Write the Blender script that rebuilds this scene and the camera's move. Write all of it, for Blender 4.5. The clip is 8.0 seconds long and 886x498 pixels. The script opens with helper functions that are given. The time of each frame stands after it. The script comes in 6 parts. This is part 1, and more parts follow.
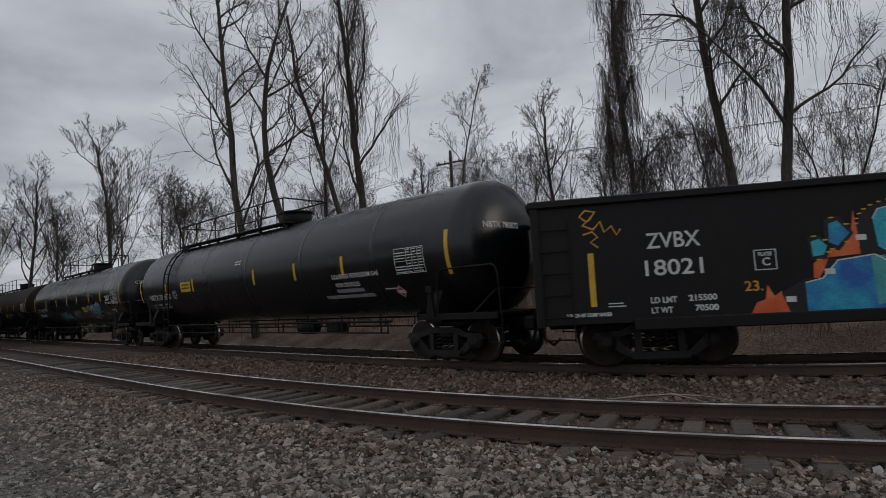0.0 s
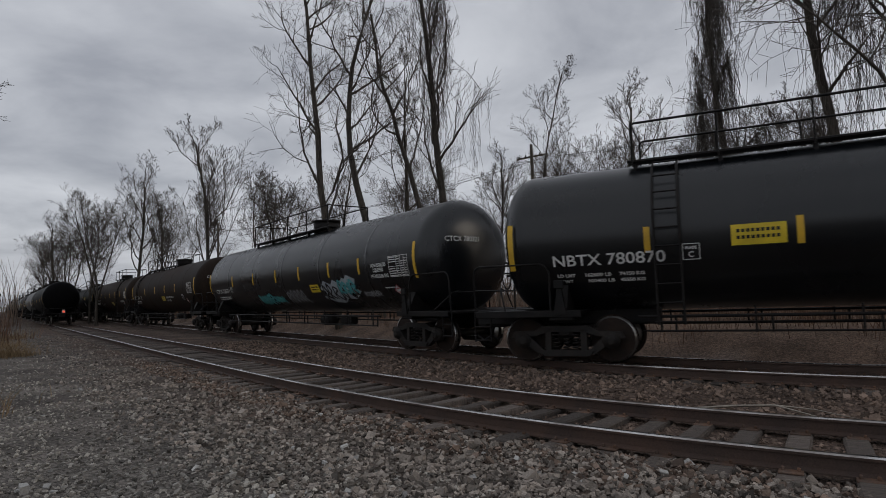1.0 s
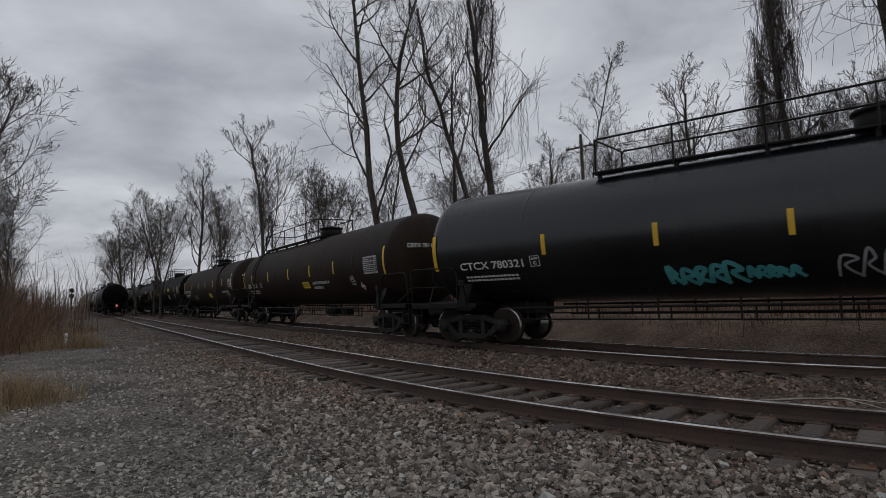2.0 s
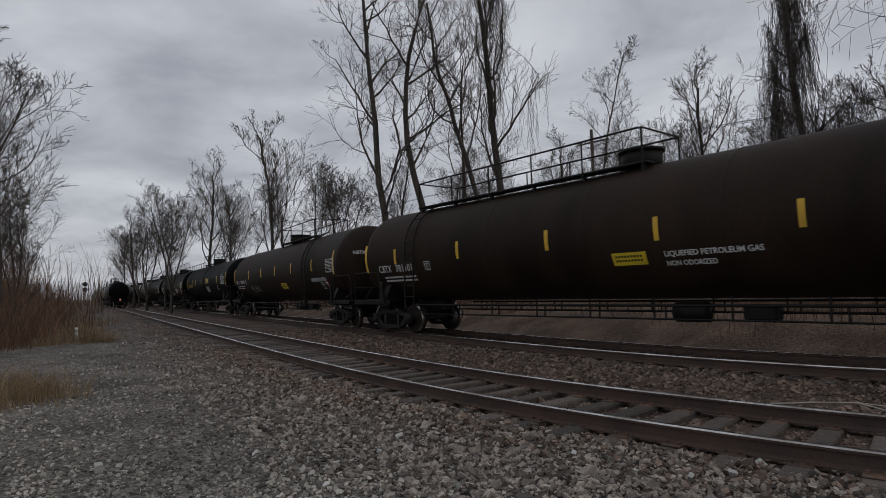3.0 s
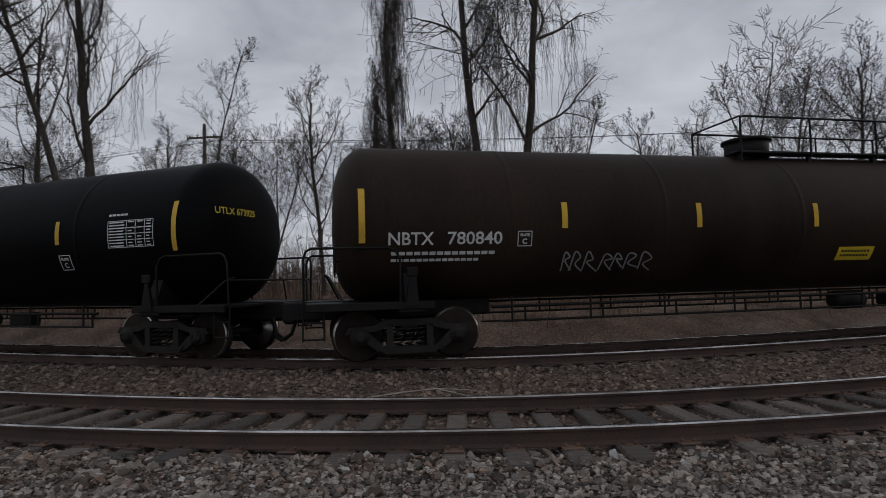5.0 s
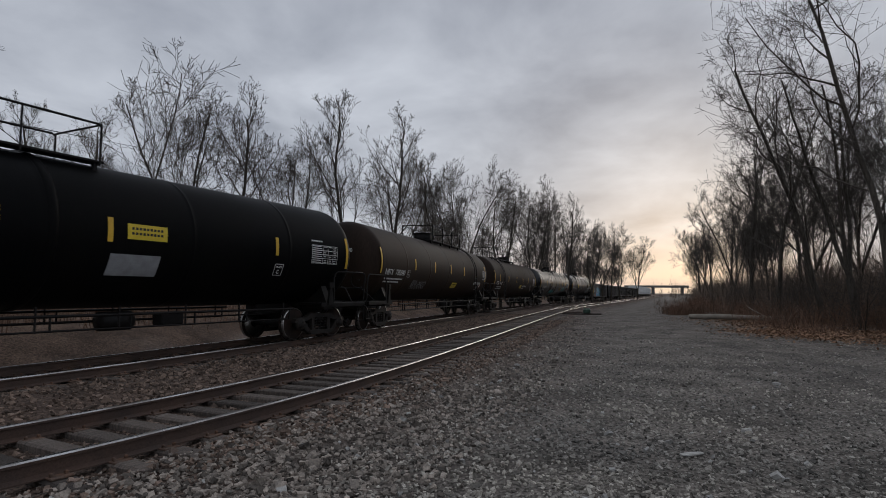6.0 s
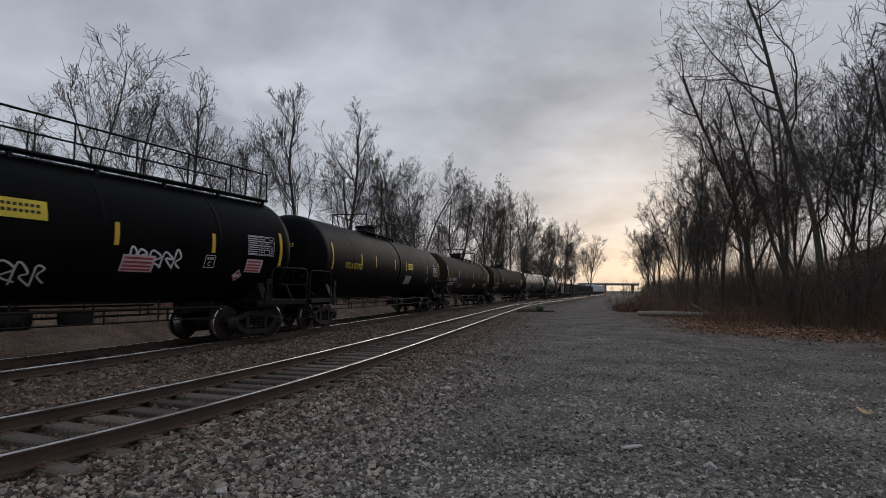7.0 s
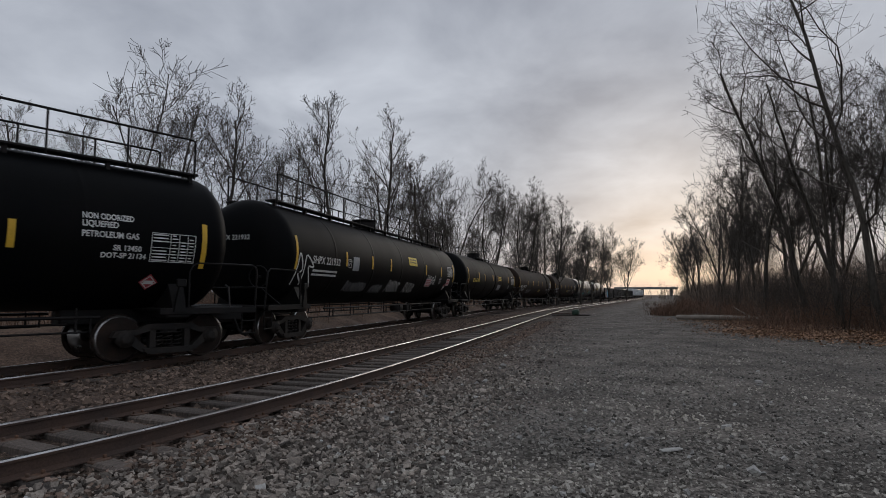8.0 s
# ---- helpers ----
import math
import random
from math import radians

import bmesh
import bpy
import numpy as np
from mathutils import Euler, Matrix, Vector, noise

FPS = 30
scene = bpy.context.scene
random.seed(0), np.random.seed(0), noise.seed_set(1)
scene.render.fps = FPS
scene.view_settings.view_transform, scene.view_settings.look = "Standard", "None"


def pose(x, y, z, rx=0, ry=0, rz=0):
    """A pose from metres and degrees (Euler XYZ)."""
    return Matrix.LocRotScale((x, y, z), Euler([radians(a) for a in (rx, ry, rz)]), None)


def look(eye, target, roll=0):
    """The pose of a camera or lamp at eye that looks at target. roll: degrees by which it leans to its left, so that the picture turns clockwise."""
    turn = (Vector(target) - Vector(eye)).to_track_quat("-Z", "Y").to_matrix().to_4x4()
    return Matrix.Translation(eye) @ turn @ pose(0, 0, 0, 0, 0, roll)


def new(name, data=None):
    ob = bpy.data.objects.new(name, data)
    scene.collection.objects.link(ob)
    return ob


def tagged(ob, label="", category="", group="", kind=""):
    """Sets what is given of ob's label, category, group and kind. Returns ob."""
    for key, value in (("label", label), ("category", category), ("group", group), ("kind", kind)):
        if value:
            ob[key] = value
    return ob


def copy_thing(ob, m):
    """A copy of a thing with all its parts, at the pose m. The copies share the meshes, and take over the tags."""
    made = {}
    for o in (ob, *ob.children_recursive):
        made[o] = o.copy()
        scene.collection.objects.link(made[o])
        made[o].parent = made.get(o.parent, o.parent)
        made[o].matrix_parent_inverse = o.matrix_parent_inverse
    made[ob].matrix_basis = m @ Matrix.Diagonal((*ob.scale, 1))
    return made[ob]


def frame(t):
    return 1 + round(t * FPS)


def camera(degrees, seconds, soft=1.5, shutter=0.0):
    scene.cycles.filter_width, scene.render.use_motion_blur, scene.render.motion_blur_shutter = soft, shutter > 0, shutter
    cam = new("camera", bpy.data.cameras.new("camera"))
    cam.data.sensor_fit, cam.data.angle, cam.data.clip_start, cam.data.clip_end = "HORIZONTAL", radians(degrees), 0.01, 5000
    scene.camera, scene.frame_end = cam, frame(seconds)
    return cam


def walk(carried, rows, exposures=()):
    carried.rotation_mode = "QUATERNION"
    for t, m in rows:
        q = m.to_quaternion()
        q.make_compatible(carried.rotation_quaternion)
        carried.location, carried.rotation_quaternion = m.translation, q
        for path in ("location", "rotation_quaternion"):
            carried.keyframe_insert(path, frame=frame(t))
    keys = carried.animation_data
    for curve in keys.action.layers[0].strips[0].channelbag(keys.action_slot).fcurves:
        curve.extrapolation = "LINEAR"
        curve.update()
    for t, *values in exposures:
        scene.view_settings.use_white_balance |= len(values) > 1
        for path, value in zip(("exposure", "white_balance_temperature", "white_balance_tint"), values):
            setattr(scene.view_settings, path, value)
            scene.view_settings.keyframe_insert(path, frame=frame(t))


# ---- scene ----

# camera and its way: a standing camera that pans along the passing train
cam = camera(75.1, 8.0, soft=0.75, shutter=0.05)
CAM_ROWS = [
    (0.0, 0.224, -0.151, 1.561, -9.212, 4.925, -3.143), (0.5, 0.207, -0.081, 1.6, -5.782, 4.978, -2.141),
    (1.0, 0.19, -0.056, 1.6, -1.364, 4.722, -1.912), (1.5, 0.172, -0.072, 1.548, 2.143, 4.538, -2.465),
    (3.0, 0.241, 0.054, 1.6, 4.494, 3.842, -1.883), (3.5, 0.315, 0.157, 1.625, 4.983, 3.722, -2.172),
    (4.0, 0.326, 0.169, 1.6, 3.445, 3.25, -2.469), (4.2, 0.356, 0.176, 1.619, 0.391, 3.22, -2.911),
    (4.5, 0.311, 0.219, 1.619, -8.6, 3.171, -2.593), (4.8, 0.217, 0.309, 1.62, -22.5, 3.067, -1.92),
    (5.05, 0.144, 0.38, 1.62, -37.2, 2.985, -1.396), (5.3, 0.112, 0.411, 1.62, -53.443, 2.95, -1.167),
    (5.5, 0.153, 0.524, 1.633, -67.547, 3.125, 0.248), (6.0, 0.146, 0.439, 1.6, -88.975, 4.234, 0.422),
    (6.5, 0.13, 0.392, 1.544, -92.464, 4.063, 1.246), (7.0, 0.14, 0.353, 1.6, -93.276, 4.005, 0.522),
    (7.5, 0.14, 0.338, 1.6, -93.571, 3.943, 0.463), (8.0, 0.131, 0.346, 1.556, -89.919, 4.469, 0.248)]
walk(cam, [(t, pose(x, y, z, 0, 0, w) @ pose(0, 0, 0, 90 + p) @ pose(0, 0, 0, 0, 0, r)) for t, x, y, z, w, p, r in CAM_ROWS],
     [(0.0, 0.0, 6500, 10), (4.2, 0.0, 6500, 10), (6.0, -0.06, 6250, 10), (8.0, -0.06, 6250, 10)])

# overcast evening sky with a warm band low over the track, and a weak veiled sun
SUN_AZ, SUN_EL = 112.5, 7.0


def make_world():
    w = bpy.data.worlds.new("overcast_sky")
    scene.world = w
    w.use_nodes = True
    nt = w.node_tree
    nt.nodes.clear()
    N, Lk = nt.nodes.new, nt.links.new
    out, bg = N("ShaderNodeOutputWorld"), N("ShaderNodeBackground")
    sky = N("ShaderNodeTexSky")
    sky.sky_type, sky.sun_disc = "NISHITA", False
    sky.sun_elevation, sky.sun_rotation = radians(SUN_EL), radians(SUN_AZ)
    sky.air_density, sky.dust_density = 1.0, 2.0
    tc = N("ShaderNodeTexCoord")
    sep = N("ShaderNodeSeparateXYZ")
    Lk(tc.outputs["Generated"], sep.inputs[0])
    # cloud sheet: the direction divided by its height, so that the clouds lie flat overhead
    up = N("ShaderNodeMath"); up.operation = "MAXIMUM"; up.inputs[1].default_value = 0.0
    Lk(sep.outputs["Z"], up.inputs[0])
    add = N("ShaderNodeMath"); add.operation = "ADD"; add.inputs[1].default_value = 0.22
    Lk(up.outputs[0], add.inputs[0])
    div = N("ShaderNodeVectorMath"); div.operation = "DIVIDE"
    com = N("ShaderNodeCombineXYZ")
    for k in range(3):
        Lk(add.outputs[0], com.inputs[k])
    Lk(tc.outputs["Generated"], div.inputs[0]); Lk(com.outputs[0], div.inputs[1])
    nz = N("ShaderNodeTexNoise")
    nz.inputs["Scale"].default_value, nz.inputs["Detail"].default_value, nz.inputs["Roughness"].default_value = 2.1, 6.0, 0.52
    nz.inputs["Distortion"].default_value = 0.25
    Lk(div.outputs[0], nz.inputs["Vector"])
    ramp = N("ShaderNodeValToRGB")
    ramp.color_ramp.elements[0].position, ramp.color_ramp.elements[0].color = 0.30, (0.315, 0.332, 0.378, 1)
    ramp.color_ramp.elements[1].position, ramp.color_ramp.elements[1].color = 0.72, (0.59, 0.61, 0.655, 1)
    Lk(nz.outputs["Fac"], ramp.inputs[0])
    # warm band near the horizon towards the sun
    sd = Vector((math.sin(radians(SUN_AZ)), math.cos(radians(SUN_AZ)), 0.06)).normalized()
    dot = N("ShaderNodeVectorMath"); dot.operation = "DOT_PRODUCT"; dot.inputs[1].default_value = sd
    Lk(tc.outputs["Generated"], dot.inputs[0])
    mr = N("ShaderNodeMapRange"); mr.interpolation_type = "SMOOTHSTEP"
    mr.inputs["From Min"].default_value, mr.inputs["From Max"].default_value = 0.982, 1.0
    Lk(dot.outputs["Value"], mr.inputs["Value"])
    low = N("ShaderNodeMapRange"); low.interpolation_type = "SMOOTHSTEP"
    low.inputs["From Min"].default_value, low.inputs["From Max"].default_value = 0.115, 0.0
    Lk(sep.outputs["Z"], low.inputs["Value"])
    mul = N("ShaderNodeMath"); mul.operation = "MULTIPLY"
    Lk(mr.outputs[0], mul.inputs[0]); Lk(low.outputs[0], mul.inputs[1])
    nz2 = N("ShaderNodeMapRange")
    nz2.inputs["From Min"].default_value, nz2.inputs["From Max"].default_value = 0.35, 0.6
    nz2.inputs["To Min"].default_value, nz2.inputs["To Max"].default_value = 0.45, 1.0
    Lk(nz.outputs["Fac"], nz2.inputs["Value"])
    mul2 = N("ShaderNodeMath"); mul2.operation = "MULTIPLY"
    Lk(mul.outputs[0], mul2.inputs[0]); Lk(nz2.outputs[0], mul2.inputs[1])
    warm = N("ShaderNodeMix"); warm.data_type = "RGBA"
    warm.inputs[7].default_value = (0.62, 0.575, 0.505, 1)
    Lk(mul2.outputs[0], warm.inputs[0]); Lk(ramp.outputs[0], warm.inputs[6])
    # clear sky shining faintly through
    mixs = N("ShaderNodeMix"); mixs.data_type = "RGBA"; mixs.blend_type = "ADD"; mixs.inputs[0].default_value = 0.007
    Lk(warm.outputs[2], mixs.inputs[6]); Lk(sky.outputs[0], mixs.inputs[7])
    Lk(mixs.outputs[2], bg.inputs["Color"]); bg.inputs["Strength"].default_value = 1.0
    Lk(bg.outputs[0], out.inputs[0])


make_world()
sun_data = bpy.data.lights.new("sun", "SUN")
sun_data.energy, sun_data.angle, sun_data.color = 0.25, radians(25), (1.0, 0.88, 0.74)
sun = new("sun", sun_data)
sun.matrix_world = look((math.sin(radians(SUN_AZ)) * 50, math.cos(radians(SUN_AZ)) * 50, 14), (0, 0, 0))


# ---------------------------------------------------------------- materials
def mat(name, base, rough=0.8, metal=0.0, vary=0.25, scale=3.0, fine=40.0, bump=0.2, second=None, island=0.0, objrand=0.0, spec=0.5, streak=None, coords="Object"):
    """A surface with two scales of variation: broad stains towards a second colour, and a fine grain with relief."""
    m = bpy.data.materials.new(name)
    m.use_nodes = True
    nt = m.node_tree
    N, Lk = nt.nodes.new, nt.links.new
    b = nt.nodes["Principled BSDF"]
    b.inputs["Roughness"].default_value, b.inputs["Metallic"].default_value = rough, metal
    b.inputs["Specular IOR Level"].default_value = spec
    second = second or tuple(c * 0.55 for c in base)
    tc = N("ShaderNodeTexCoord")
    mp = N("ShaderNodeMapping")
    Lk(tc.outputs[coords], mp.inputs[0])
    if streak:
        mp.inputs["Scale"].default_value = streak
    n1, n2 = N("ShaderNodeTexNoise"), N("ShaderNodeTexNoise")
    n1.inputs["Scale"].default_value, n1.inputs["Detail"].default_value = scale, 5.0
    n2.inputs["Scale"].default_value, n2.inputs["Detail"].default_value = fine, 3.0
    Lk(mp.outputs[0], n1.inputs["Vector"]); Lk(mp.outputs[0], n2.inputs["Vector"])
    r1 = N("ShaderNodeValToRGB")
    r1.color_ramp.elements[0].position, r1.color_ramp.elements[0].color = 0.35, (*base, 1)
    r1.color_ramp.elements[1].position, r1.color_ramp.elements[1].color = 0.7, (*second, 1)
    Lk(n1.outputs["Fac"], r1.inputs[0])
    val = N("ShaderNodeMapRange")
    val.inputs["From Min"].default_value, val.inputs["From Max"].default_value = 0.25, 0.75
    val.inputs["To Min"].default_value, val.inputs["To Max"].default_value = 1 - vary, 1 + vary
    Lk(n2.outputs["Fac"], val.inputs["Value"])
    fac = val.outputs[0]
    for amount, node, sock in ((island, "ShaderNodeNewGeometry", "Random Per Island"), (objrand, "ShaderNodeObjectInfo", "Random")):
        if amount:
            src, mr, mm = N(node), N("ShaderNodeMapRange"), N("ShaderNodeMath")
            mr.inputs["To Min"].default_value, mr.inputs["To Max"].default_value = 1 - amount, 1 + amount
            mm.operation = "MULTIPLY"
            Lk(src.outputs[sock], mr.inputs["Value"]); Lk(mr.outputs[0], mm.inputs[0]); Lk(fac, mm.inputs[1])
            fac = mm.outputs[0]
    vm = N("ShaderNodeVectorMath"); vm.operation = "SCALE"
    Lk(r1.outputs[0], vm.inputs[0]); Lk(fac, vm.inputs["Scale"])
    Lk(vm.outputs[0], b.inputs["Base Color"])
    if bump:
        bp = N("ShaderNodeBump"); bp.inputs["Strength"].default_value, bp.inputs["Distance"].default_value = bump, 0.02
        Lk(n2.outputs["Fac"], bp.inputs["Height"]); Lk(bp.outputs[0], b.inputs["Normal"])
    rr = N("ShaderNodeMapRange")
    rr.inputs["To Min"].default_value, rr.inputs["To Max"].default_value = max(rough - 0.12, 0.02), min(rough + 0.12, 1)
    Lk(n1.outputs["Fac"], rr.inputs["Value"]); Lk(rr.outputs[0], b.inputs["Roughness"])
    return m


def ground_mat():
    """Ballast by the rails, grey stone dust on the lane, leaf litter and dead grass beyond, by the distance from the track."""
    m = bpy.data.materials.new("gravel_ground")
    m.use_nodes = True
    nt = m.node_tree
    N, Lk = nt.nodes.new, nt.links.new
    b = nt.nodes["Principled BSDF"]
    b.inputs["Roughness"].default_value = 0.93
    b.inputs["Specular IOR Level"].default_value = 0.25
    tc, at = N("ShaderNodeTexCoord"), N("ShaderNodeAttribute")
    at.attribute_name = "offset"
    wob, add = N("ShaderNodeTexNoise"), N("ShaderNodeMath")
    wob.inputs["Scale"].default_value, wob.inputs["Detail"].default_value = 0.55, 5.0
    Lk(tc.outputs["Object"], wob.inputs["Vector"])
    mw = N("ShaderNodeMapRange"); mw.inputs["To Min"].default_value, mw.inputs["To Max"].default_value = -2.4, 2.4
    Lk(wob.outputs["Fac"], mw.inputs["Value"])
    add.operation = "ADD"
    Lk(at.outputs["Fac"], add.inputs[0]); Lk(mw.outputs[0], add.inputs[1])
    norm = N("ShaderNodeMapRange"); norm.inputs["From Min"].default_value, norm.inputs["From Max"].default_value = -20.0, 30.0
    Lk(add.outputs[0], norm.inputs["Value"])
    ramp = N("ShaderNodeValToRGB")
    stops = [(-16, (0.165, 0.105, 0.07)), (-8.5, (0.16, 0.108, 0.078)), (-7, (0.2, 0.16, 0.135)), (-2, (0.115, 0.08, 0.062)), (1.5, (0.12, 0.085, 0.066)), (3.0, (0.15, 0.128, 0.112)),
             (4.8, (0.19, 0.17, 0.15)), (6.2, (0.225, 0.215, 0.195)), (8.2, (0.25, 0.238, 0.215)), (10.2, (0.165, 0.13, 0.10)), (26, (0.13, 0.098, 0.07))]
    el = ramp.color_ramp.elements
    for k, (o, c) in enumerate(stops):
        e = el[k] if k < 2 else el.new(0.5)
        e.position, e.color = (o + 20) / 50, (*c, 1)
    Lk(norm.outputs[0], ramp.inputs[0])
    vor, n2, n3 = N("ShaderNodeTexVoronoi"), N("ShaderNodeTexNoise"), N("ShaderNodeTexNoise")
    vor.inputs["Scale"].default_value = 30.0
    n2.inputs["Scale"].default_value, n2.inputs["Detail"].default_value = 24.0, 6.0
    n3.inputs["Scale"].default_value, n3.inputs["Detail"].default_value = 0.8, 4.0
    for n in (vor, n2, n3):
        Lk(tc.outputs["Object"], n.inputs["Vector"])
    sepc = N("ShaderNodeSeparateColor"); Lk(vor.outputs["Color"], sepc.inputs[0])
    v1, v2, v3 = N("ShaderNodeMapRange"), N("ShaderNodeMapRange"), N("ShaderNodeMapRange")
    v1.inputs["To Min"].default_value, v1.inputs["To Max"].default_value = 0.5, 1.45
    v2.inputs["From Min"].default_value, v2.inputs["From Max"].default_value = 0.3, 0.7
    v2.inputs["To Min"].default_value, v2.inputs["To Max"].default_value = 0.6, 1.35
    v3.inputs["From Min"].default_value, v3.inputs["From Max"].default_value = 0.35, 0.65
    v3.inputs["To Min"].default_value, v3.inputs["To Max"].default_value = 0.6, 1.2
    Lk(sepc.outputs[0], v1.inputs["Value"]); Lk(n2.outputs["Fac"], v2.inputs["Value"]); Lk(n3.outputs["Fac"], v3.inputs["Value"])
    m1, m2 = N("ShaderNodeMath"), N("ShaderNodeMath")
    m1.operation = m2.operation = "MULTIPLY"
    Lk(v1.outputs[0], m1.inputs[0]); Lk(v2.outputs[0], m1.inputs[1]); Lk(m1.outputs[0], m2.inputs[0]); Lk(v3.outputs[0], m2.inputs[1])
    vm = N("ShaderNodeVectorMath"); vm.operation = "SCALE"
    Lk(ramp.outputs[0], vm.inputs[0]); Lk(m2.outputs[0], vm.inputs["Scale"]); Lk(vm.outputs[0], b.inputs["Base Color"])
    bp = N("ShaderNodeBump"); bp.inputs["Strength"].default_value, bp.inputs["Distance"].default_value = 0.9, 0.03
    Lk(vor.outputs["Distance"], bp.inputs["Height"]); bp.invert = True
    Lk(bp.outputs[0], b.inputs["Normal"])
    return m


M_GROUND = ground_mat()
M_STONE = mat("ballast_stone", (0.285, 0.245, 0.208), 0.9, vary=0.3, scale=9, fine=60, bump=0.3, second=(0.16, 0.14, 0.122), island=0.75, spec=0.25)
M_RUSTY = mat("rust_stained_ballast", (0.20, 0.145, 0.112), 0.9, vary=0.3, scale=2, fine=60, bump=0.3, second=(0.13, 0.098, 0.08), island=0.7, spec=0.2)
M_CHIP = mat("lane_gravel", (0.365, 0.335, 0.29), 0.92, vary=0.3, scale=0.45, fine=60, bump=0.3, second=(0.17, 0.162, 0.148), island=0.7, spec=0.25)
M_PALE = mat("pale_stone", (0.42, 0.41, 0.39), 0.85, vary=0.2, scale=9, fine=60, second=(0.30, 0.29, 0.27), island=0.4)
M_RAIL = mat("rusty_rail", (0.075, 0.043, 0.03), 0.8, 0.0, vary=0.3, scale=2.0, fine=60, second=(0.05, 0.034, 0.028))
M_RAILTOP = mat("worn_rail_head", (0.6, 0.59, 0.58), 0.27, 1.0, vary=0.12, scale=2.0, fine=30, second=(0.20, 0.17, 0.15), bump=0.03)
M_TIE = mat("weathered_tie", (0.14, 0.112, 0.094), 0.9, vary=0.35, scale=2.5, fine=30, second=(0.065, 0.055, 0.048), objrand=0.5, streak=(1, 12, 4), bump=0.6)
M_PLATE = mat("tie_plate_steel", (0.10, 0.07, 0.055), 0.8, 0.3, vary=0.3, scale=8, second=(0.14, 0.075, 0.045), objrand=0.4)
M_BLACK = mat("black_tank_paint", (0.003, 0.0042, 0.0058), 0.28, spec=0.55, vary=0.12, scale=0.8, fine=25, second=(0.009, 0.010, 0.011), bump=0.02, streak=(1, 1, 0.3))
M_BLACK2 = mat("dull_black_tank_paint", (0.0026, 0.003, 0.0036), 0.5, spec=0.05, vary=0.15, scale=0.7, fine=25, second=(0.006, 0.0058, 0.0056), bump=0.02, streak=(1, 1, 0.3))
M_BROWN = mat("sooty_brown_tank_paint", (0.0135, 0.0085, 0.006), 0.6, spec=0.12, vary=0.18, scale=0.7, fine=20, second=(0.034, 0.022, 0.0155), bump=0.03, streak=(1, 1, 0.25))
M_GREY = mat("faded_grey_tank_paint", (0.10, 0.10, 0.10), 0.5, vary=0.15, scale=0.7, fine=20, second=(0.06, 0.055, 0.052), bump=0.03, streak=(1, 1, 0.25))
M_GOND = mat("black_gondola_paint", (0.006, 0.006, 0.0065), 0.5, spec=0.25, vary=0.2, scale=0.9, fine=25, second=(0.011, 0.0105, 0.010), bump=0.04, streak=(1, 1, 0.3))
M_FRAME = mat("black_underframe", (0.004, 0.004, 0.004), 0.6, spec=0.25, vary=0.25, scale=3, fine=30, second=(0.014, 0.011, 0.010))
M_BOGIE = mat("grimy_cast_steel", (0.012, 0.0108, 0.0102), 0.65, spec=0.3, vary=0.3, scale=4, fine=40, second=(0.03, 0.024, 0.02))
M_WHEEL = mat("wheel_steel", (0.014, 0.010, 0.0085), 0.7, 0.0, spec=0.2, vary=0.2, scale=4, second=(0.035, 0.022, 0.016))
M_TREAD = mat("bright_wheel_rim", (0.5, 0.49, 0.48), 0.3, 1.0, vary=0.1, scale=5, bump=0.0, second=(0.4, 0.38, 0.36))
M_WHITE = mat("white_stencil_paint", (0.72, 0.72, 0.70), 0.6, vary=0.08, scale=5, second=(0.55, 0.55, 0.53), bump=0)
M_GREYP = mat("grey_panel_paint", (0.32, 0.33, 0.34), 0.6, vary=0.1, scale=5, second=(0.24, 0.24, 0.25), bump=0)
M_YELLOW = mat("reflective_yellow", (0.72, 0.44, 0.03), 0.5, vary=0.08, scale=3, second=(0.55, 0.33, 0.03), bump=0)
M_YPLAC = mat("yellow_placard", (0.75, 0.56, 0.03), 0.5, vary=0.06, scale=3, second=(0.6, 0.44, 0.03), bump=0)
M_RED = mat("red_placard", (0.45, 0.05, 0.06), 0.5, vary=0.1, scale=6, bump=0)
M_PINK = mat("faded_notice_paper", (0.62, 0.50, 0.50), 0.7, vary=0.1, scale=5, second=(0.5, 0.38, 0.38), bump=0)
M_TEAL = mat("teal_spray", (0.06, 0.30, 0.32), 0.6, vary=0.2, scale=3, second=(0.10, 0.42, 0.42), bump=0)
M_SILVER = mat("silver_spray", (0.40, 0.44, 0.46), 0.45, vary=0.2, scale=3, second=(0.24, 0.28, 0.31), bump=0)
M_BLUE = mat("blue_spray", (0.02, 0.12, 0.42), 0.5, vary=0.25, scale=2.4, second=(0.03, 0.40, 0.55), bump=0)
M_CYAN = mat("cyan_spray", (0.03, 0.38, 0.55), 0.5, vary=0.25, scale=2.0, second=(0.05, 0.48, 0.50), bump=0)
M_ORANGE = mat("orange_spray", (0.75, 0.18, 0.05), 0.6, vary=0.15, scale=2.4, second=(0.55, 0.05, 0.02), bump=0)
M_INK = mat("black_spray", (0.008, 0.008, 0.009), 0.5, vary=0.1, bump=0)
M_GOLD = mat("amber_marker", (0.70, 0.36, 0.06), 0.6, vary=0.1, bump=0)
M_BARK = mat("winter_bark", (0.085, 0.074, 0.062), 0.95, vary=0.4, scale=3, fine=14, second=(0.05, 0.045, 0.037), bump=0.7, streak=(1, 1, 0.25), spec=0.2)
M_TWIG = mat("bare_twigs", (0.095, 0.083, 0.072), 0.95, vary=0.2, scale=2, fine=10, second=(0.07, 0.06, 0.051), bump=0, spec=0.2)
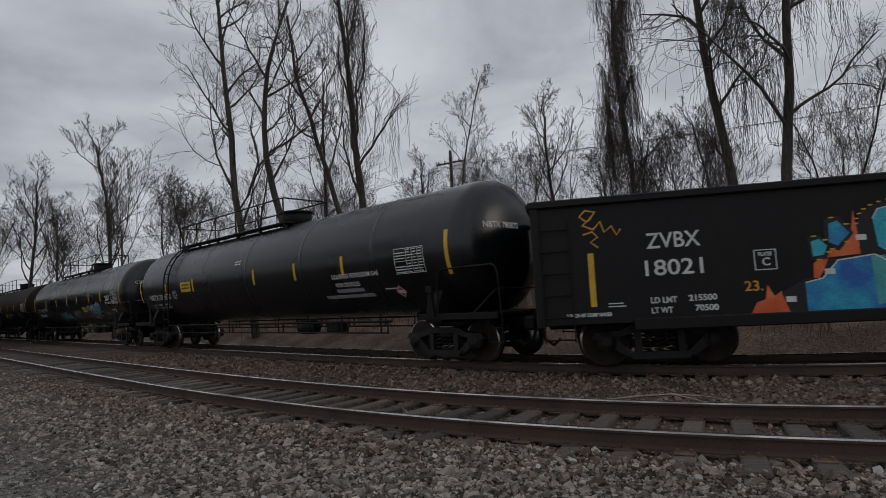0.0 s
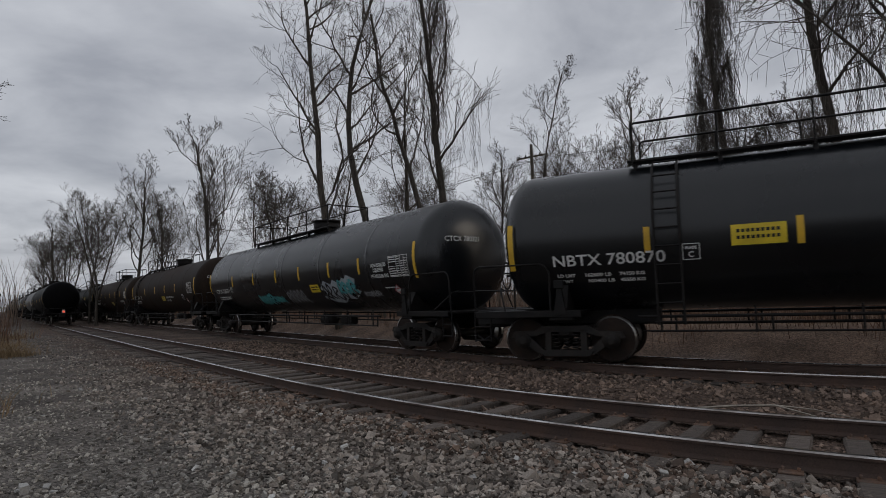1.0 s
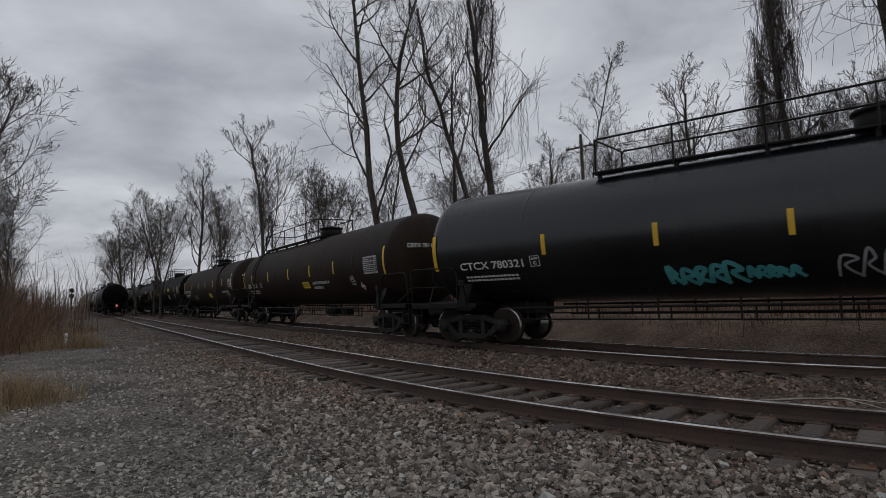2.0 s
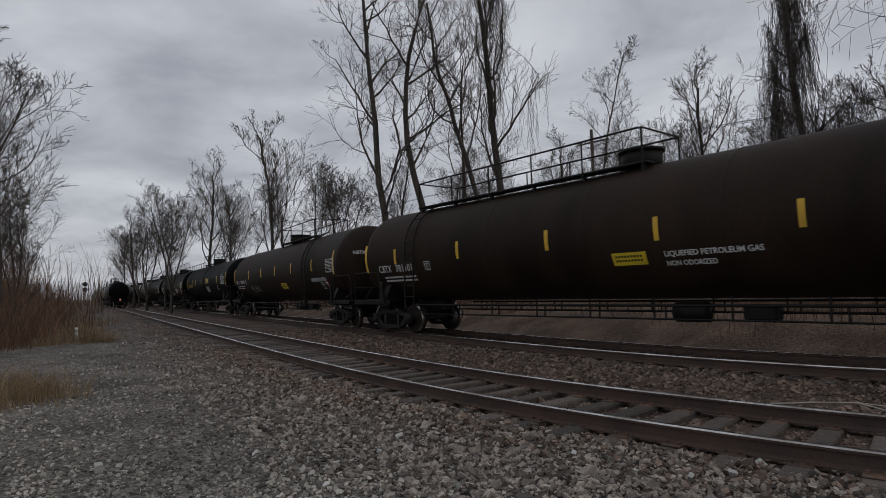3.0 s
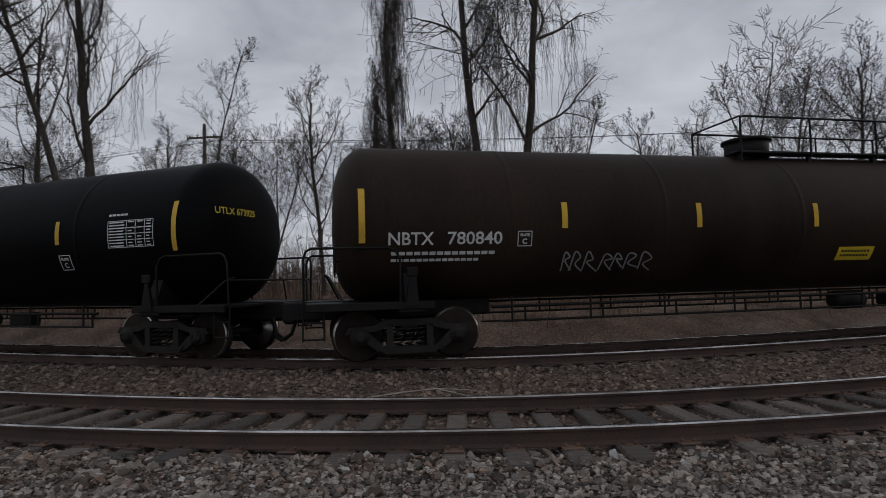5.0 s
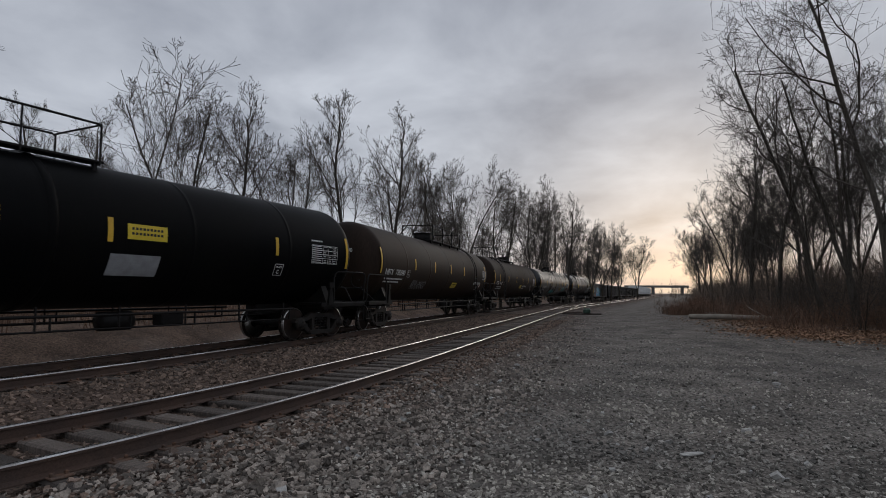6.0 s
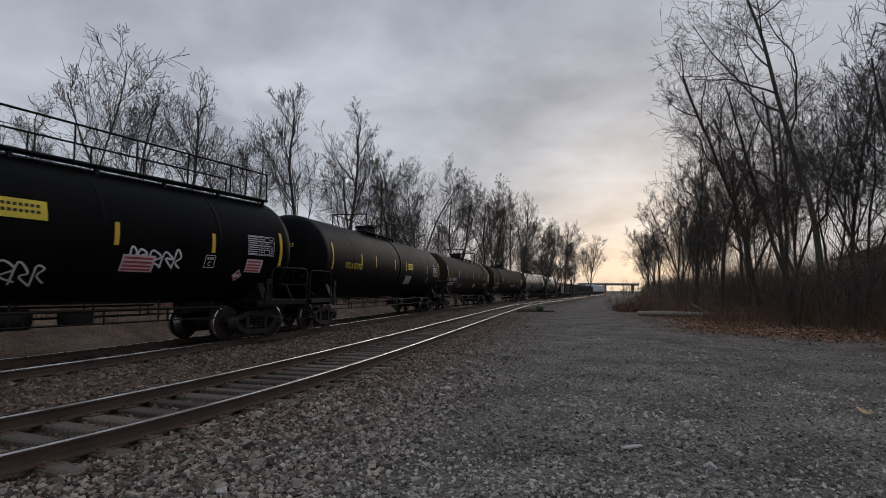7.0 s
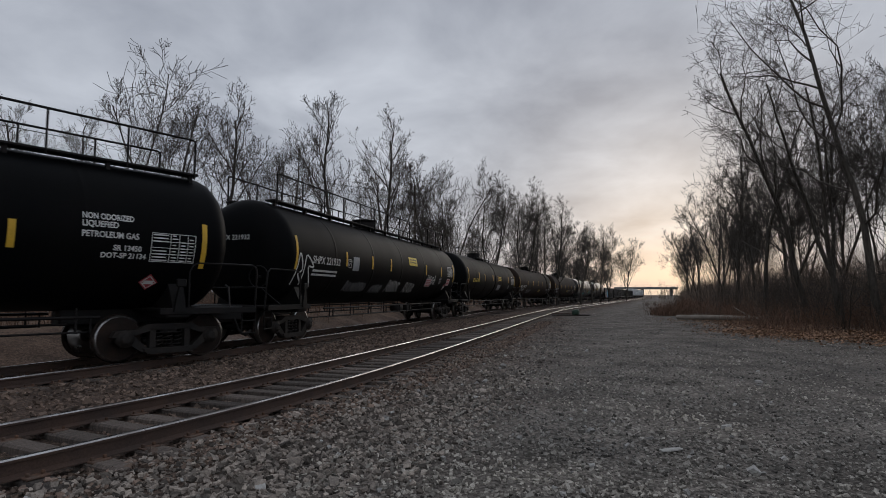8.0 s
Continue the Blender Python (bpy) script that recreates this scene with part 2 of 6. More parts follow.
M_VINE = mat("hanging_dead_vines", (0.105, 0.092, 0.08), 0.95, vary=0.25, scale=2, second=(0.04, 0.035, 0.03), bump=0, spec=0.2)
M_BRUSH = mat("russet_brush", (0.21, 0.122, 0.082), 0.95, vary=0.3, scale=0.7, fine=8, second=(0.12, 0.085, 0.062), bump=0, island=0.4, spec=0.2)
M_WOODS = mat("grey_brown_far_woods", (0.20, 0.152, 0.118), 0.95, vary=0.3, scale=0.3, fine=3, second=(0.14, 0.108, 0.086), bump=0, island=0.5, spec=0.2)
M_GRASS = mat("dead_straw_grass", (0.30, 0.22, 0.13), 0.9, vary=0.3, scale=1.5, second=(0.20, 0.14, 0.08), bump=0, island=0.4, spec=0.2)
M_LEAF = mat("fallen_leaves", (0.32, 0.20, 0.125), 0.9, vary=0.3, scale=2, second=(0.22, 0.13, 0.085), bump=0, island=0.6, spec=0.2)
M_LEAFP = mat("curled_straw_leaf", (0.60, 0.42, 0.18), 0.8, bump=0)
M_POLE = mat("weathered_pole_wood", (0.11, 0.09, 0.07), 0.9, vary=0.3, scale=2, fine=20, streak=(1, 1, 0.15), bump=0.4)
M_WIRE = mat("power_wire", (0.03, 0.03, 0.032), 0.6, bump=0)
M_LOG = mat("barkless_log", (0.33, 0.29, 0.24), 0.9, vary=0.25, scale=3, fine=25, second=(0.20, 0.17, 0.14), bump=0.4)
M_CONC = mat("bridge_concrete", (0.17, 0.17, 0.17), 0.9, vary=0.15, scale=0.4, fine=6, second=(0.12, 0.12, 0.12))
M_HOUSE = mat("pale_siding", (0.42, 0.42, 0.41), 0.8, vary=0.1, scale=1, fine=6, second=(0.33, 0.33, 0.32))
M_ROOF = mat("dark_roofing", (0.07, 0.065, 0.06), 0.9, vary=0.2, scale=2)
M_GLASS = mat("dark_window_glass", (0.02, 0.022, 0.025), 0.12, vary=0.05, bump=0)
M_POST = mat("white_marker_post", (0.70, 0.70, 0.68), 0.6, vary=0.12, scale=5, second=(0.5, 0.5, 0.47))
M_GREEN = mat("green_switch_paint", (0.03, 0.07, 0.045), 0.6, vary=0.2, scale=4)
M_BOXCAR = mat("white_container_paint", (0.60, 0.62, 0.62), 0.6, vary=0.1, scale=0.6, second=(0.45, 0.47, 0.48))
M_REDLAMP = bpy.data.materials.new("red_marker_lamp")
M_REDLAMP.use_nodes = True
_b = M_REDLAMP.node_tree.nodes["Principled BSDF"]
_b.inputs["Base Color"].default_value = (0.5, 0.02, 0.02, 1)
_b.inputs["Emission Color"].default_value, _b.inputs["Emission Strength"].default_value = (1, 0.12, 0.06, 1), 0.9


# ---------------------------------------------------------------- mesh helpers
class Shape:
    """Collects vertices and faces of one mesh."""

    def __init__(self):
        self.v, self.f, self.smooth, self.mi = [], [], [], []

    def add(self, verts, faces, smooth=False, mi=0):
        n = len(self.v)
        self.v.extend(tuple(p) for p in verts)
        self.f.extend(tuple(i + n for i in f) for f in faces)
        self.smooth.extend([smooth] * len(faces))
        self.mi.extend([mi] * len(faces))
        return self

    def box(self, cx, cy, cz, sx, sy, sz, m=None, bev=0.0, mi=0):
        hx, hy, hz = sx / 2, sy / 2, sz / 2
        if bev:
            b = min(bev, hx * 0.6, hy * 0.6, hz * 0.6)
            pts, idx = [], {}
            for a in (-1, 1):
                for c in (-1, 1):
                    for d in (-1, 1):
                        for ax in range(3):
                            p = [a * (hx - (b if ax != 0 else 0)), c * (hy - (b if ax != 1 else 0)), d * (hz - (b if ax != 2 else 0))]
                            idx[(a, c, d, ax)] = len(pts)
                            pts.append(p)
            I = lambda a, c, d, ax: idx[(a, c, d, ax)]
            fs = []
            for q in (-1, 1):
                fs.append([I(q, -1, -1, 0), I(q, 1, -1, 0), I(q, 1, 1, 0), I(q, -1, 1, 0)][::q])
                fs.append([I(-1, q, -1, 1), I(-1, q, 1, 1), I(1, q, 1, 1), I(1, q, -1, 1)][::q])
                fs.append([I(-1, -1, q, 2), I(1, -1, q, 2), I(1, 1, q, 2), I(-1, 1, q, 2)][::q])
            for a in (-1, 1):
                for c in (-1, 1):
                    fs.append([I(a, c, -1, 0), I(a, c, 1, 0), I(a, c, 1, 1), I(a, c, -1, 1)][::-a * c])
                    fs.append([I(a, -1, c, 0), I(a, 1, c, 0), I(a, 1, c, 2), I(a, -1, c, 2)][::a * c])
                    fs.append([I(-1, a, c, 1), I(1, a, c, 1), I(1, a, c, 2), I(-1, a, c, 2)][::-a * c])
                    for d in (-1, 1):
                        fs.append([I(a, c, d, 0), I(a, c, d, 1), I(a, c, d, 2)][::a * c * d])
        else:
            pts = [(x * hx, y * hy, z * hz) for x in (-1, 1) for y in (-1, 1) for z in (-1, 1)]
            fs = [(0, 1, 3, 2), (4, 6, 7, 5), (0, 4, 5, 1), (2, 3, 7, 6), (0, 2, 6, 4), (1, 5, 7, 3)]
        T = Matrix.Translation((cx, cy, cz))
        if m is not None:
            T = T @ m
        return self.add([T @ Vector(p) for p in pts], fs, False, mi)

    def tube(self, pts, r, sides=6, caps=True, smooth=True):
        """A round bar along points; r is one radius or one for each point."""
        pts = [Vector(p) for p in pts]
        n = len(pts)
        rs = r if hasattr(r, "__len__") else [r] * n
        vs, fs = [], []
        ref = None
        for i, p in enumerate(pts):
            d = (pts[min(i + 1, n - 1)] - pts[max(i - 1, 0)])
            d = d.normalized() if d.length > 1e-9 else Vector((0, 0, 1))
            if ref is None:
                ref = Vector((0, 0, 1)) if abs(d.z) < 0.9 else Vector((1, 0, 0))
            u = (ref - d * ref.dot(d)).normalized()
            ref, w = u, d.cross(u)
            for k in range(sides):
                a = 2 * math.pi * k / sides
                vs.append(p + (u * math.cos(a) + w * math.sin(a)) * rs[i])
        for i in range(n - 1):
            for k in range(sides):
                a, b = i * sides + k, i * sides + (k + 1) % sides
                fs.append((a, b, b + sides, a + sides))
        self.add(vs, fs, smooth)
        if caps:
            self.add(vs[:sides], [tuple(range(sides))[::-1]])
            self.add(vs[-sides:], [tuple(range(sides))])
        return self

    def lathe(self, prof, axis="x", sides=24, at=(0, 0, 0), smooth=True, mi=0):
        """Turns (along, radius) pairs round an axis."""
        vs, fs = [], []
        for a, r in prof:
            for k in range(sides):
                t = 2 * math.pi * k / sides
                c, s = r * math.cos(t), r * math.sin(t)
                p = {"x": (a, c, s), "y": (s, a, c), "z": (c, s, a)}[axis]
                vs.append((p[0] + at[0], p[1] + at[1], p[2] + at[2]))
        for i in range(len(prof) - 1):
            for k in range(sides):
                a, b = i * sides + k, i * sides + (k + 1) % sides
                fs.append((a, b, b + sides, a + sides))
        fs.append(tuple(range(sides))[::-1])
        fs.append(tuple(range((len(prof) - 1) * sides, len(prof) * sides)))
        return self.add(vs, fs, smooth, mi)

    def prism(self, poly, axis, lo, hi, mi=0):
        """A polygon pushed along an axis: poly holds pairs of the two other axes in order."""
        n = len(poly)
        place = {"x": lambda a, p: (a, p[0], p[1]), "y": lambda a, p: (p[0], a, p[1]), "z": lambda a, p: (p[0], p[1], a)}[axis]
        vs = [place(lo, p) for p in poly] + [place(hi, p) for p in poly]
        fs = [tuple(range(n))[::-1], tuple(range(n, 2 * n))] + [(i, (i + 1) % n, n + (i + 1) % n, n + i) for i in range(n)]
        return self.add(vs, fs, False, mi)

    def mesh(self, name, mats):
        me = bpy.data.meshes.new(name)
        me.from_pydata(self.v, [], self.f)
        for m in (mats if isinstance(mats, (list, tuple)) else [mats]):
            me.materials.append(m)
        me.polygons.foreach_set("use_smooth", self.smooth)
        me.polygons.foreach_set("material_index", self.mi)
        me.update()
        bm = bmesh.new()
        bm.from_mesh(me)
        bmesh.ops.recalc_face_normals(bm, faces=bm.faces)
        bm.to_mesh(me)
        bm.free()
        return me


def part(name, shape, material, parent, label=""):
    ob = new(name, shape.mesh(name, material) if isinstance(shape, Shape) else shape)
    ob.parent = parent
    if label:
        tagged(ob, label)
    return ob


def thing(name, label, category, group="", kind=""):
    return tagged(new(name), label, category, group, kind)


def big_mesh(name, verts, faces, material, smooth=False):
    """A mesh from arrays, all faces with the same number of corners."""
    me = bpy.data.meshes.new(name)
    verts, faces = np.asarray(verts, np.float32), np.asarray(faces, np.int32)
    k = faces.shape[1]
    me.vertices.add(len(verts)); me.vertices.foreach_set("co", verts.ravel())
    me.loops.add(faces.size); me.loops.foreach_set("vertex_index", faces.ravel())
    me.polygons.add(len(faces))
    me.polygons.foreach_set("loop_start", np.arange(0, faces.size, k, dtype=np.int32))
    me.polygons.foreach_set("use_smooth", np.full(len(faces), smooth))
    me.materials.append(material)
    me.update(calc_edges=True)
    return me


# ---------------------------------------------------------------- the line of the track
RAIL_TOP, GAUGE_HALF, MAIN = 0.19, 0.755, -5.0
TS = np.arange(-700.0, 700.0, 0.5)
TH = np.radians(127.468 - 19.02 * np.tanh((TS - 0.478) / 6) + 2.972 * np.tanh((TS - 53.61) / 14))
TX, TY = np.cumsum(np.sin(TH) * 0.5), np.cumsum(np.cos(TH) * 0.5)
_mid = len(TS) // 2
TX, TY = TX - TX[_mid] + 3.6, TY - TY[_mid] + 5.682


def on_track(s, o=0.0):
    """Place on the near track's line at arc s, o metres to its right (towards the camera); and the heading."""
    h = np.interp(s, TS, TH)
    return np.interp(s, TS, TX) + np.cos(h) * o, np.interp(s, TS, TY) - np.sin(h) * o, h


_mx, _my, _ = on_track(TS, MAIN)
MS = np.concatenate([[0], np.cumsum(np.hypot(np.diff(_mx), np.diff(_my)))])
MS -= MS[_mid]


def track_pose(s, o, z=RAIL_TOP, main=False):
    """A car's pose with its two bogies on the rails."""
    pts = []
    for d in (-8.05, 8.05):
        q = np.interp(s + d, MS, TS) if main else s + d
        x, y, _ = on_track(q, o)
        pts.append((float(x), float(y)))
    (x0, y0), (x1, y1) = pts
    return pose((x0 + x1) / 2, (y0 + y1) / 2, z, 0, 0, math.degrees(math.atan2(y1 - y0, x1 - x0)))


def offset_of(x, y):
    """Distance to the right of the near track's line."""
    x, y = np.asarray(x, float).ravel(), np.asarray(y, float).ravel()
    out = np.empty(len(x))
    tx, ty, th = TX[::2], TY[::2], TH[::2]
    for i in range(0, len(x), 4000):
        dx, dy = x[i:i + 4000, None] - tx, y[i:i + 4000, None] - ty
        j = (dx * dx + dy * dy).argmin(1)
        k = np.arange(len(j))
        out[i:i + 4000] = dx[k, j] * np.cos(th[j]) - dy[k, j] * np.sin(th[j])
    return out


# ---------------------------------------------------------------- ground
def ground_height(x, y, o):
    """Level by the tracks; a shallow ditch and a low bank behind the main track; rough beyond the lane."""
    far = np.clip((-o - 7.5) / 3.5, 0, 1)
    crib = -0.055 * np.clip((1.15 - np.minimum(np.abs(o), np.abs(o - MAIN))) / 0.4, 0, 1)
    bank = far * far * (3 - 2 * far) * 0.55 - np.exp(-((-o - 7.6) / 1.2) ** 2) * 0.25
    lane = np.clip((o - 13.0) / 6.0, 0, 1) * 0.35
    rough = np.clip((np.abs(o - 2) - 11) / 8, 0, 1)
    wav = (np.sin(x * 0.9 + 1.3 * np.sin(y * 0.6)) + np.sin(y * 1.1 + np.sin(x * 0.5))) * 0.5
    return bank + crib + lane + wav * (0.012 + 0.12 * rough)


def steps(fine, reach):
    a, d = [0.0], fine
    while a[-1] < reach:
        if a[-1] > 22:
            d *= 1.16
        a.append(a[-1] + d)
    a = np.array(a)
    return np.concatenate([-a[:0:-1], a])


def make_ground():
    gx, gy = steps(0.4, 2600) + 6, steps(0.4, 2600) + 6
    X, Y = np.meshgrid(gx, gy, indexing="ij")
    o = offset_of(X, Y)
    Z = ground_height(X.ravel(), Y.ravel(), o)
    n, m = X.shape
    i = np.arange(n * m).reshape(n, m)
    f = np.stack([i[:-1, :-1], i[1:, :-1], i[1:, 1:], i[:-1, 1:]], -1).reshape(-1, 4)
    me = big_mesh("ground", np.stack([X.ravel(), Y.ravel(), Z], -1), f, M_GROUND, True)
    at = me.attributes.new("offset", "FLOAT", "POINT")
    # the lane widens where it meets the open yard
    wide = np.clip((25 - np.hypot(X.ravel(), Y.ravel())) / 12, 0, 1) * 4.5
    at.data.foreach_set("value", (o - np.where(o > 6, np.minimum(wide, o - 6), 0)).astype(np.float32))
    tagged(new("ground", me), "grey gravel lane and brown ballast with leaf litter at its edge", "ground", kind="structure")


make_ground()


def stone_field(name, label, material, n, size, area, seed, sink=0.35, flat=0.75):
    """Loose angular stones, each a dented block of its own, in one mesh. area(rng, n) gives places."""
    rng = np.random.default_rng(seed)
    x, y = area(rng, n)
    o = offset_of(x, y)
    z = ground_height(x, y, o)
    cube = np.array([(a, b, c) for a in (-1, 1) for b in (-1, 1) for c in (-1, 1)], float)
    q = np.array([(0, 1, 3, 2), (4, 6, 7, 5), (0, 4, 5, 1), (2, 3, 7, 6), (0, 2, 6, 4), (1, 5, 7, 3)])
    n = len(x)
    v = cube[None] * rng.uniform(0.45, 1.0, (n, 8, 3))
    v *= (size * rng.lognormal(0, 0.35, (n, 1, 1)) * 0.5) * np.stack([rng.uniform(0.8, 1.4, n), rng.uniform(0.7, 1.1, n), rng.uniform(0.5, flat, n)], -1)[:, None]
    ax = rng.normal(0, 1, (n, 4)); ax[:, 1:3] *= 0.35; ax /= np.linalg.norm(ax, axis=1, keepdims=True)
    w, a, b, c = ax.T
    R = np.stack([1 - 2 * (b * b + c * c), 2 * (a * b - c * w), 2 * (a * c + b * w), 2 * (a * b + c * w), 1 - 2 * (a * a + c * c), 2 * (b * c - a * w),
                  2 * (a * c - b * w), 2 * (b * c + a * w), 1 - 2 * (a * a + b * b)], -1).reshape(n, 3, 3)
    v = np.einsum("nij,nkj->nki", R, v)
    v += np.stack([x, y, z + size * sink * rng.uniform(0.1, 1.0, n)], -1)[:, None]
    f = (q[None] + 8 * np.arange(n)[:, None, None]).reshape(-1, 4)
    return tagged(new(name, big_mesh(name, v.reshape(-1, 3), f, material)), label, "gravel", kind="stuff")


def strip(s0, s1, o0, o1, power=1.0):
    """Places along the track between two offsets."""
    def area(rng, n):
        s = s0 + (s1 - s0) * rng.random(n) ** power
        x, y, h = on_track(s, rng.uniform(o0, o1, n))
        return x, y
    return area


def around(r0, r1, a0, a1, o0, o1):
    """Places round the standing point, thinning with distance, between two bearings and two offsets."""
    def area(rng, n):
        r = r0 * (r1 / r0) ** rng.random(n * 2)
        a = np.radians(rng.uniform(a0, a1, n * 2))
        x, y = np.sin(a) * r, np.cos(a) * r
        o = offset_of(x, y)
        k = (o > o0 + rng.normal(0, 0.3, len(o))) & (o < o1 + rng.normal(0, 0.3, len(o)))
        return x[k][:n], y[k][:n]
    return area


# ---------------------------------------------------------------- rails and ties
PROFILE = [(-0.075, 0.0), (0.075, 0.0), (0.075, 0.012), (0.012, 0.035), (0.010, 0.125), (0.036, 0.135), (0.037, 0.158), (0.024, 0.172),
           (-0.024, 0.172), (-0.037, 0.158), (-0.036, 0.135), (-0.010, 0.125), (-0.012, 0.035), (-0.075, 0.012)]


def rail_mesh(path):
    """A rail along (x, y, z of its top) points."""
    p = np.array(path)
    d = np.gradient(p[:, :2], axis=0)
    d /= np.linalg.norm(d, axis=1, keepdims=True)
    nrm = np.stack([-d[:, 1], d[:, 0]], -1)
    k = len(PROFILE)
    v = np.empty((len(p), k, 3))
    for j, (a, z) in enumerate(PROFILE):
        v[:, j, :2] = p[:, :2] + nrm * a
        v[:, j, 2] = p[:, 2] - 0.172 + z
    i = np.arange(len(p) - 1)[:, None] * k
    j = np.arange(k)[None]
    jn = (j + 1) % k
    f = np.stack([i + j, i + jn, i + jn + k, i + j + k], -1)
    me = big_mesh("rail", v.reshape(-1, 3), f.reshape(-1, 4), M_RAIL)
    me.materials.append(M_RAILTOP)
    mi = np.zeros((len(p) - 1, k), np.int32)
    mi[:, 6:9] = 1
    me.polygons.foreach_set("material_index", mi.ravel())
    return me


def tie_mesh(seed):
    rng = random.Random(seed)
    sh = Shape()
    sh.box(0, 0, -0.08, 0.23, 2.6, 0.18, bev=0.018)
    sh.v = [(x + rng.uniform(-0.008, 0.008), y + rng.uniform(-0.03, 0.03), z + rng.uniform(-0.006, 0.006)) for x, y, z in sh.v]
    return sh.mesh("tie", M_TIE)


def plate_mesh():
    sh = Shape().box(0, 0, 0.012, 0.19, 0.36, 0.02, bev=0.006)
    for a in (-0.06, 0.06):
        for b in (-0.11, 0.11):
            sh.box(a, b, 0.035, 0.028, 0.036, 0.035, bev=0.006)
    return sh.mesh("tie_plate", M_PLATE)


TIES = [tie_mesh(k) for k in range(7)]
PLATE = plate_mesh()


def make_track(label, o, s0, s1, t0, t1, sink):
    tr = thing("railway_track", label, "railway track", "railway tracks", "structure")
    s = np.concatenate([np.arange(s0, -40, 4.0), np.arange(-40, 60, 0.5), np.arange(60, s1, 4.0)])
    for side in (-GAUGE_HALF, GAUGE_HALF):
        x, y, _ = on_track(s, o + side)
        ob = new("rail", rail_mesh(np.stack([x, y, np.full(len(x), RAIL_TOP)], -1)))
        ob.parent = tr
        tagged(ob, "rusty steel rail with a bright worn head")
    rng = random.Random(int(o * 10))
    q = t0
    while q < t1:
        x, y, h = on_track(q, o + rng.uniform(-0.06, 0.06))
        tie = new("tie", TIES[rng.randrange(7)])
        tie.parent = tr
        ang = math.degrees(math.pi / 2 - h) + rng.uniform(-1.5, 1.5)
        tie.matrix_basis = pose(x, y, 0.012 - sink + rng.uniform(-0.012, 0.008), rng.uniform(-0.5, 0.5), 0, ang)
        if -14 < q < 26:
            for side in (-GAUGE_HALF, GAUGE_HALF):
                px, py, _ = on_track(q, o + side)
                pl = new("tie_plate", PLATE)
                pl.parent = tr
                pl.matrix_basis = pose(px, py, 0.010 - sink * 0.4, 0, 0, ang)
        q += 0.52 + rng.uniform(-0.03, 0.03)
    return tr


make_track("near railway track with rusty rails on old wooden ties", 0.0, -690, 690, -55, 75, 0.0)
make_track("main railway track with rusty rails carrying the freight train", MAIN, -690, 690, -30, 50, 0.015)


def make_turnout():
    """Switch rails that lead from the near track over to the main one, far down the line, with a low switch machine."""
    tr = thing("turnout", "rail turnout leading off the near track", "railway switch", kind="structure")
    s = np.arange(40.0, 112.0, 1.0)
    u = np.clip((s - 42) / 66, 0, 1)
    sh = MAIN * u * u * (3 - 2 * u)
    for side in (-GAUGE_HALF, GAUGE_HALF):
        x, y, _ = on_track(s, sh + side)
        part("rail", rail_mesh(np.stack([x, y, np.full(len(x), RAIL_TOP + 0.004)], -1)), None, tr)
    sw = thing("switch_machine", "dark green switch machine on long ties beside the track", "switch machine")
    x, y, h = on_track(41.5, 2.3)
    sw.matrix_basis = pose(x, y, 0, 0, 0, math.degrees(math.pi / 2 - h))
    part("base", Shape().box(0, 0.4, 0.05, 0.25, 3.2, 0.12, bev=0.02).box(0.6, 0.4, 0.05, 0.25, 3.2, 0.12, bev=0.02), M_TIE, sw)
    part("housing", Shape().box(0.3, -0.2, 0.26, 1.1, 0.5, 0.30, bev=0.06), M_GREEN, sw)
    part("cover", Shape().box(0.3, -0.2, 0.43, 0.6, 0.42, 0.08, bev=0.03), M_GREEN, sw)
    part("rod", Shape().tube([(0.3, 0.1, 0.16), (0.3, 1.6, 0.16)], 0.03), M_RAIL, sw)


make_turnout()

# ---------------------------------------------------------------- cars of the train
ZC, RT, HALF = 2.42, 1.45, 9.36       # tank axis over the rail, radius, half length
PITCH = 20.6                          # coupling to coupling


def head_profile():
    prof = []
    for k in range(0, 11):
        a = math.pi / 2 * k / 10
        prof.append((-HALF + 0.62 * (1 - math.sin(a)), max(RT * math.cos(a) ** 0.62 if k < 10 else 0.02, 0.02)))
    prof = prof[::-1]
    return prof + [(-a, r) for a, r in prof[::-1]]


def tank_shape(seams=(-6.2, -3.1, 0.0, 3.1, 6.2)):
    half = [p for p in head_profile() if p[0] < 0]
    prof = half + [(half[-1][0] + 0.06, RT), (half[-1][0] + 0.3, RT)]
    for s in seams:
        prof += [(s - 0.10, RT), (s - 0.03, RT), (s - 0.012, RT + 0.006), (s + 0.012, RT + 0.006), (s + 0.03, RT), (s + 0.10, RT)]
    prof += [(-a, r) for a, r in ([(half[-1][0] + 0.06, RT)] + half[::-1])]
    return Shape().lathe(prof, "x", 56, (0, 0, ZC))


def on_shell(x, z, lift=0.006):
    """A place on the tank's near side from its place along the car and its height by arc: z counts along the skin from the axis."""
    t = (z - ZC) / RT
    return (x, -(RT + lift) * math.cos(t), ZC + (RT + lift) * math.sin(t))


def shell_patch(sh, x0, x1, z0, z1, lift=0.006, n=8, mi=0):
    """A sheet that hugs the tank's side."""
    vs = []
    for k in range(n + 1):
        z = z0 + (z1 - z0) * k / n
        for x in (x0, x1):
            for l in (lift, lift - 0.004):
                vs.append(on_shell(x, z, l))
    fs = []
    for k in range(n):
        a = 4 * k
        fs += [(a, a + 2, a + 6, a + 4), (a + 1, a + 5, a + 7, a + 3), (a, a + 4, a + 5, a + 1), (a + 2, a + 3, a + 7, a + 6)]
    fs += [(0, 1, 3, 2), (4 * n, 4 * n + 2, 4 * n + 3, 4 * n + 1)]
    return sh.add(vs, fs, False, mi)


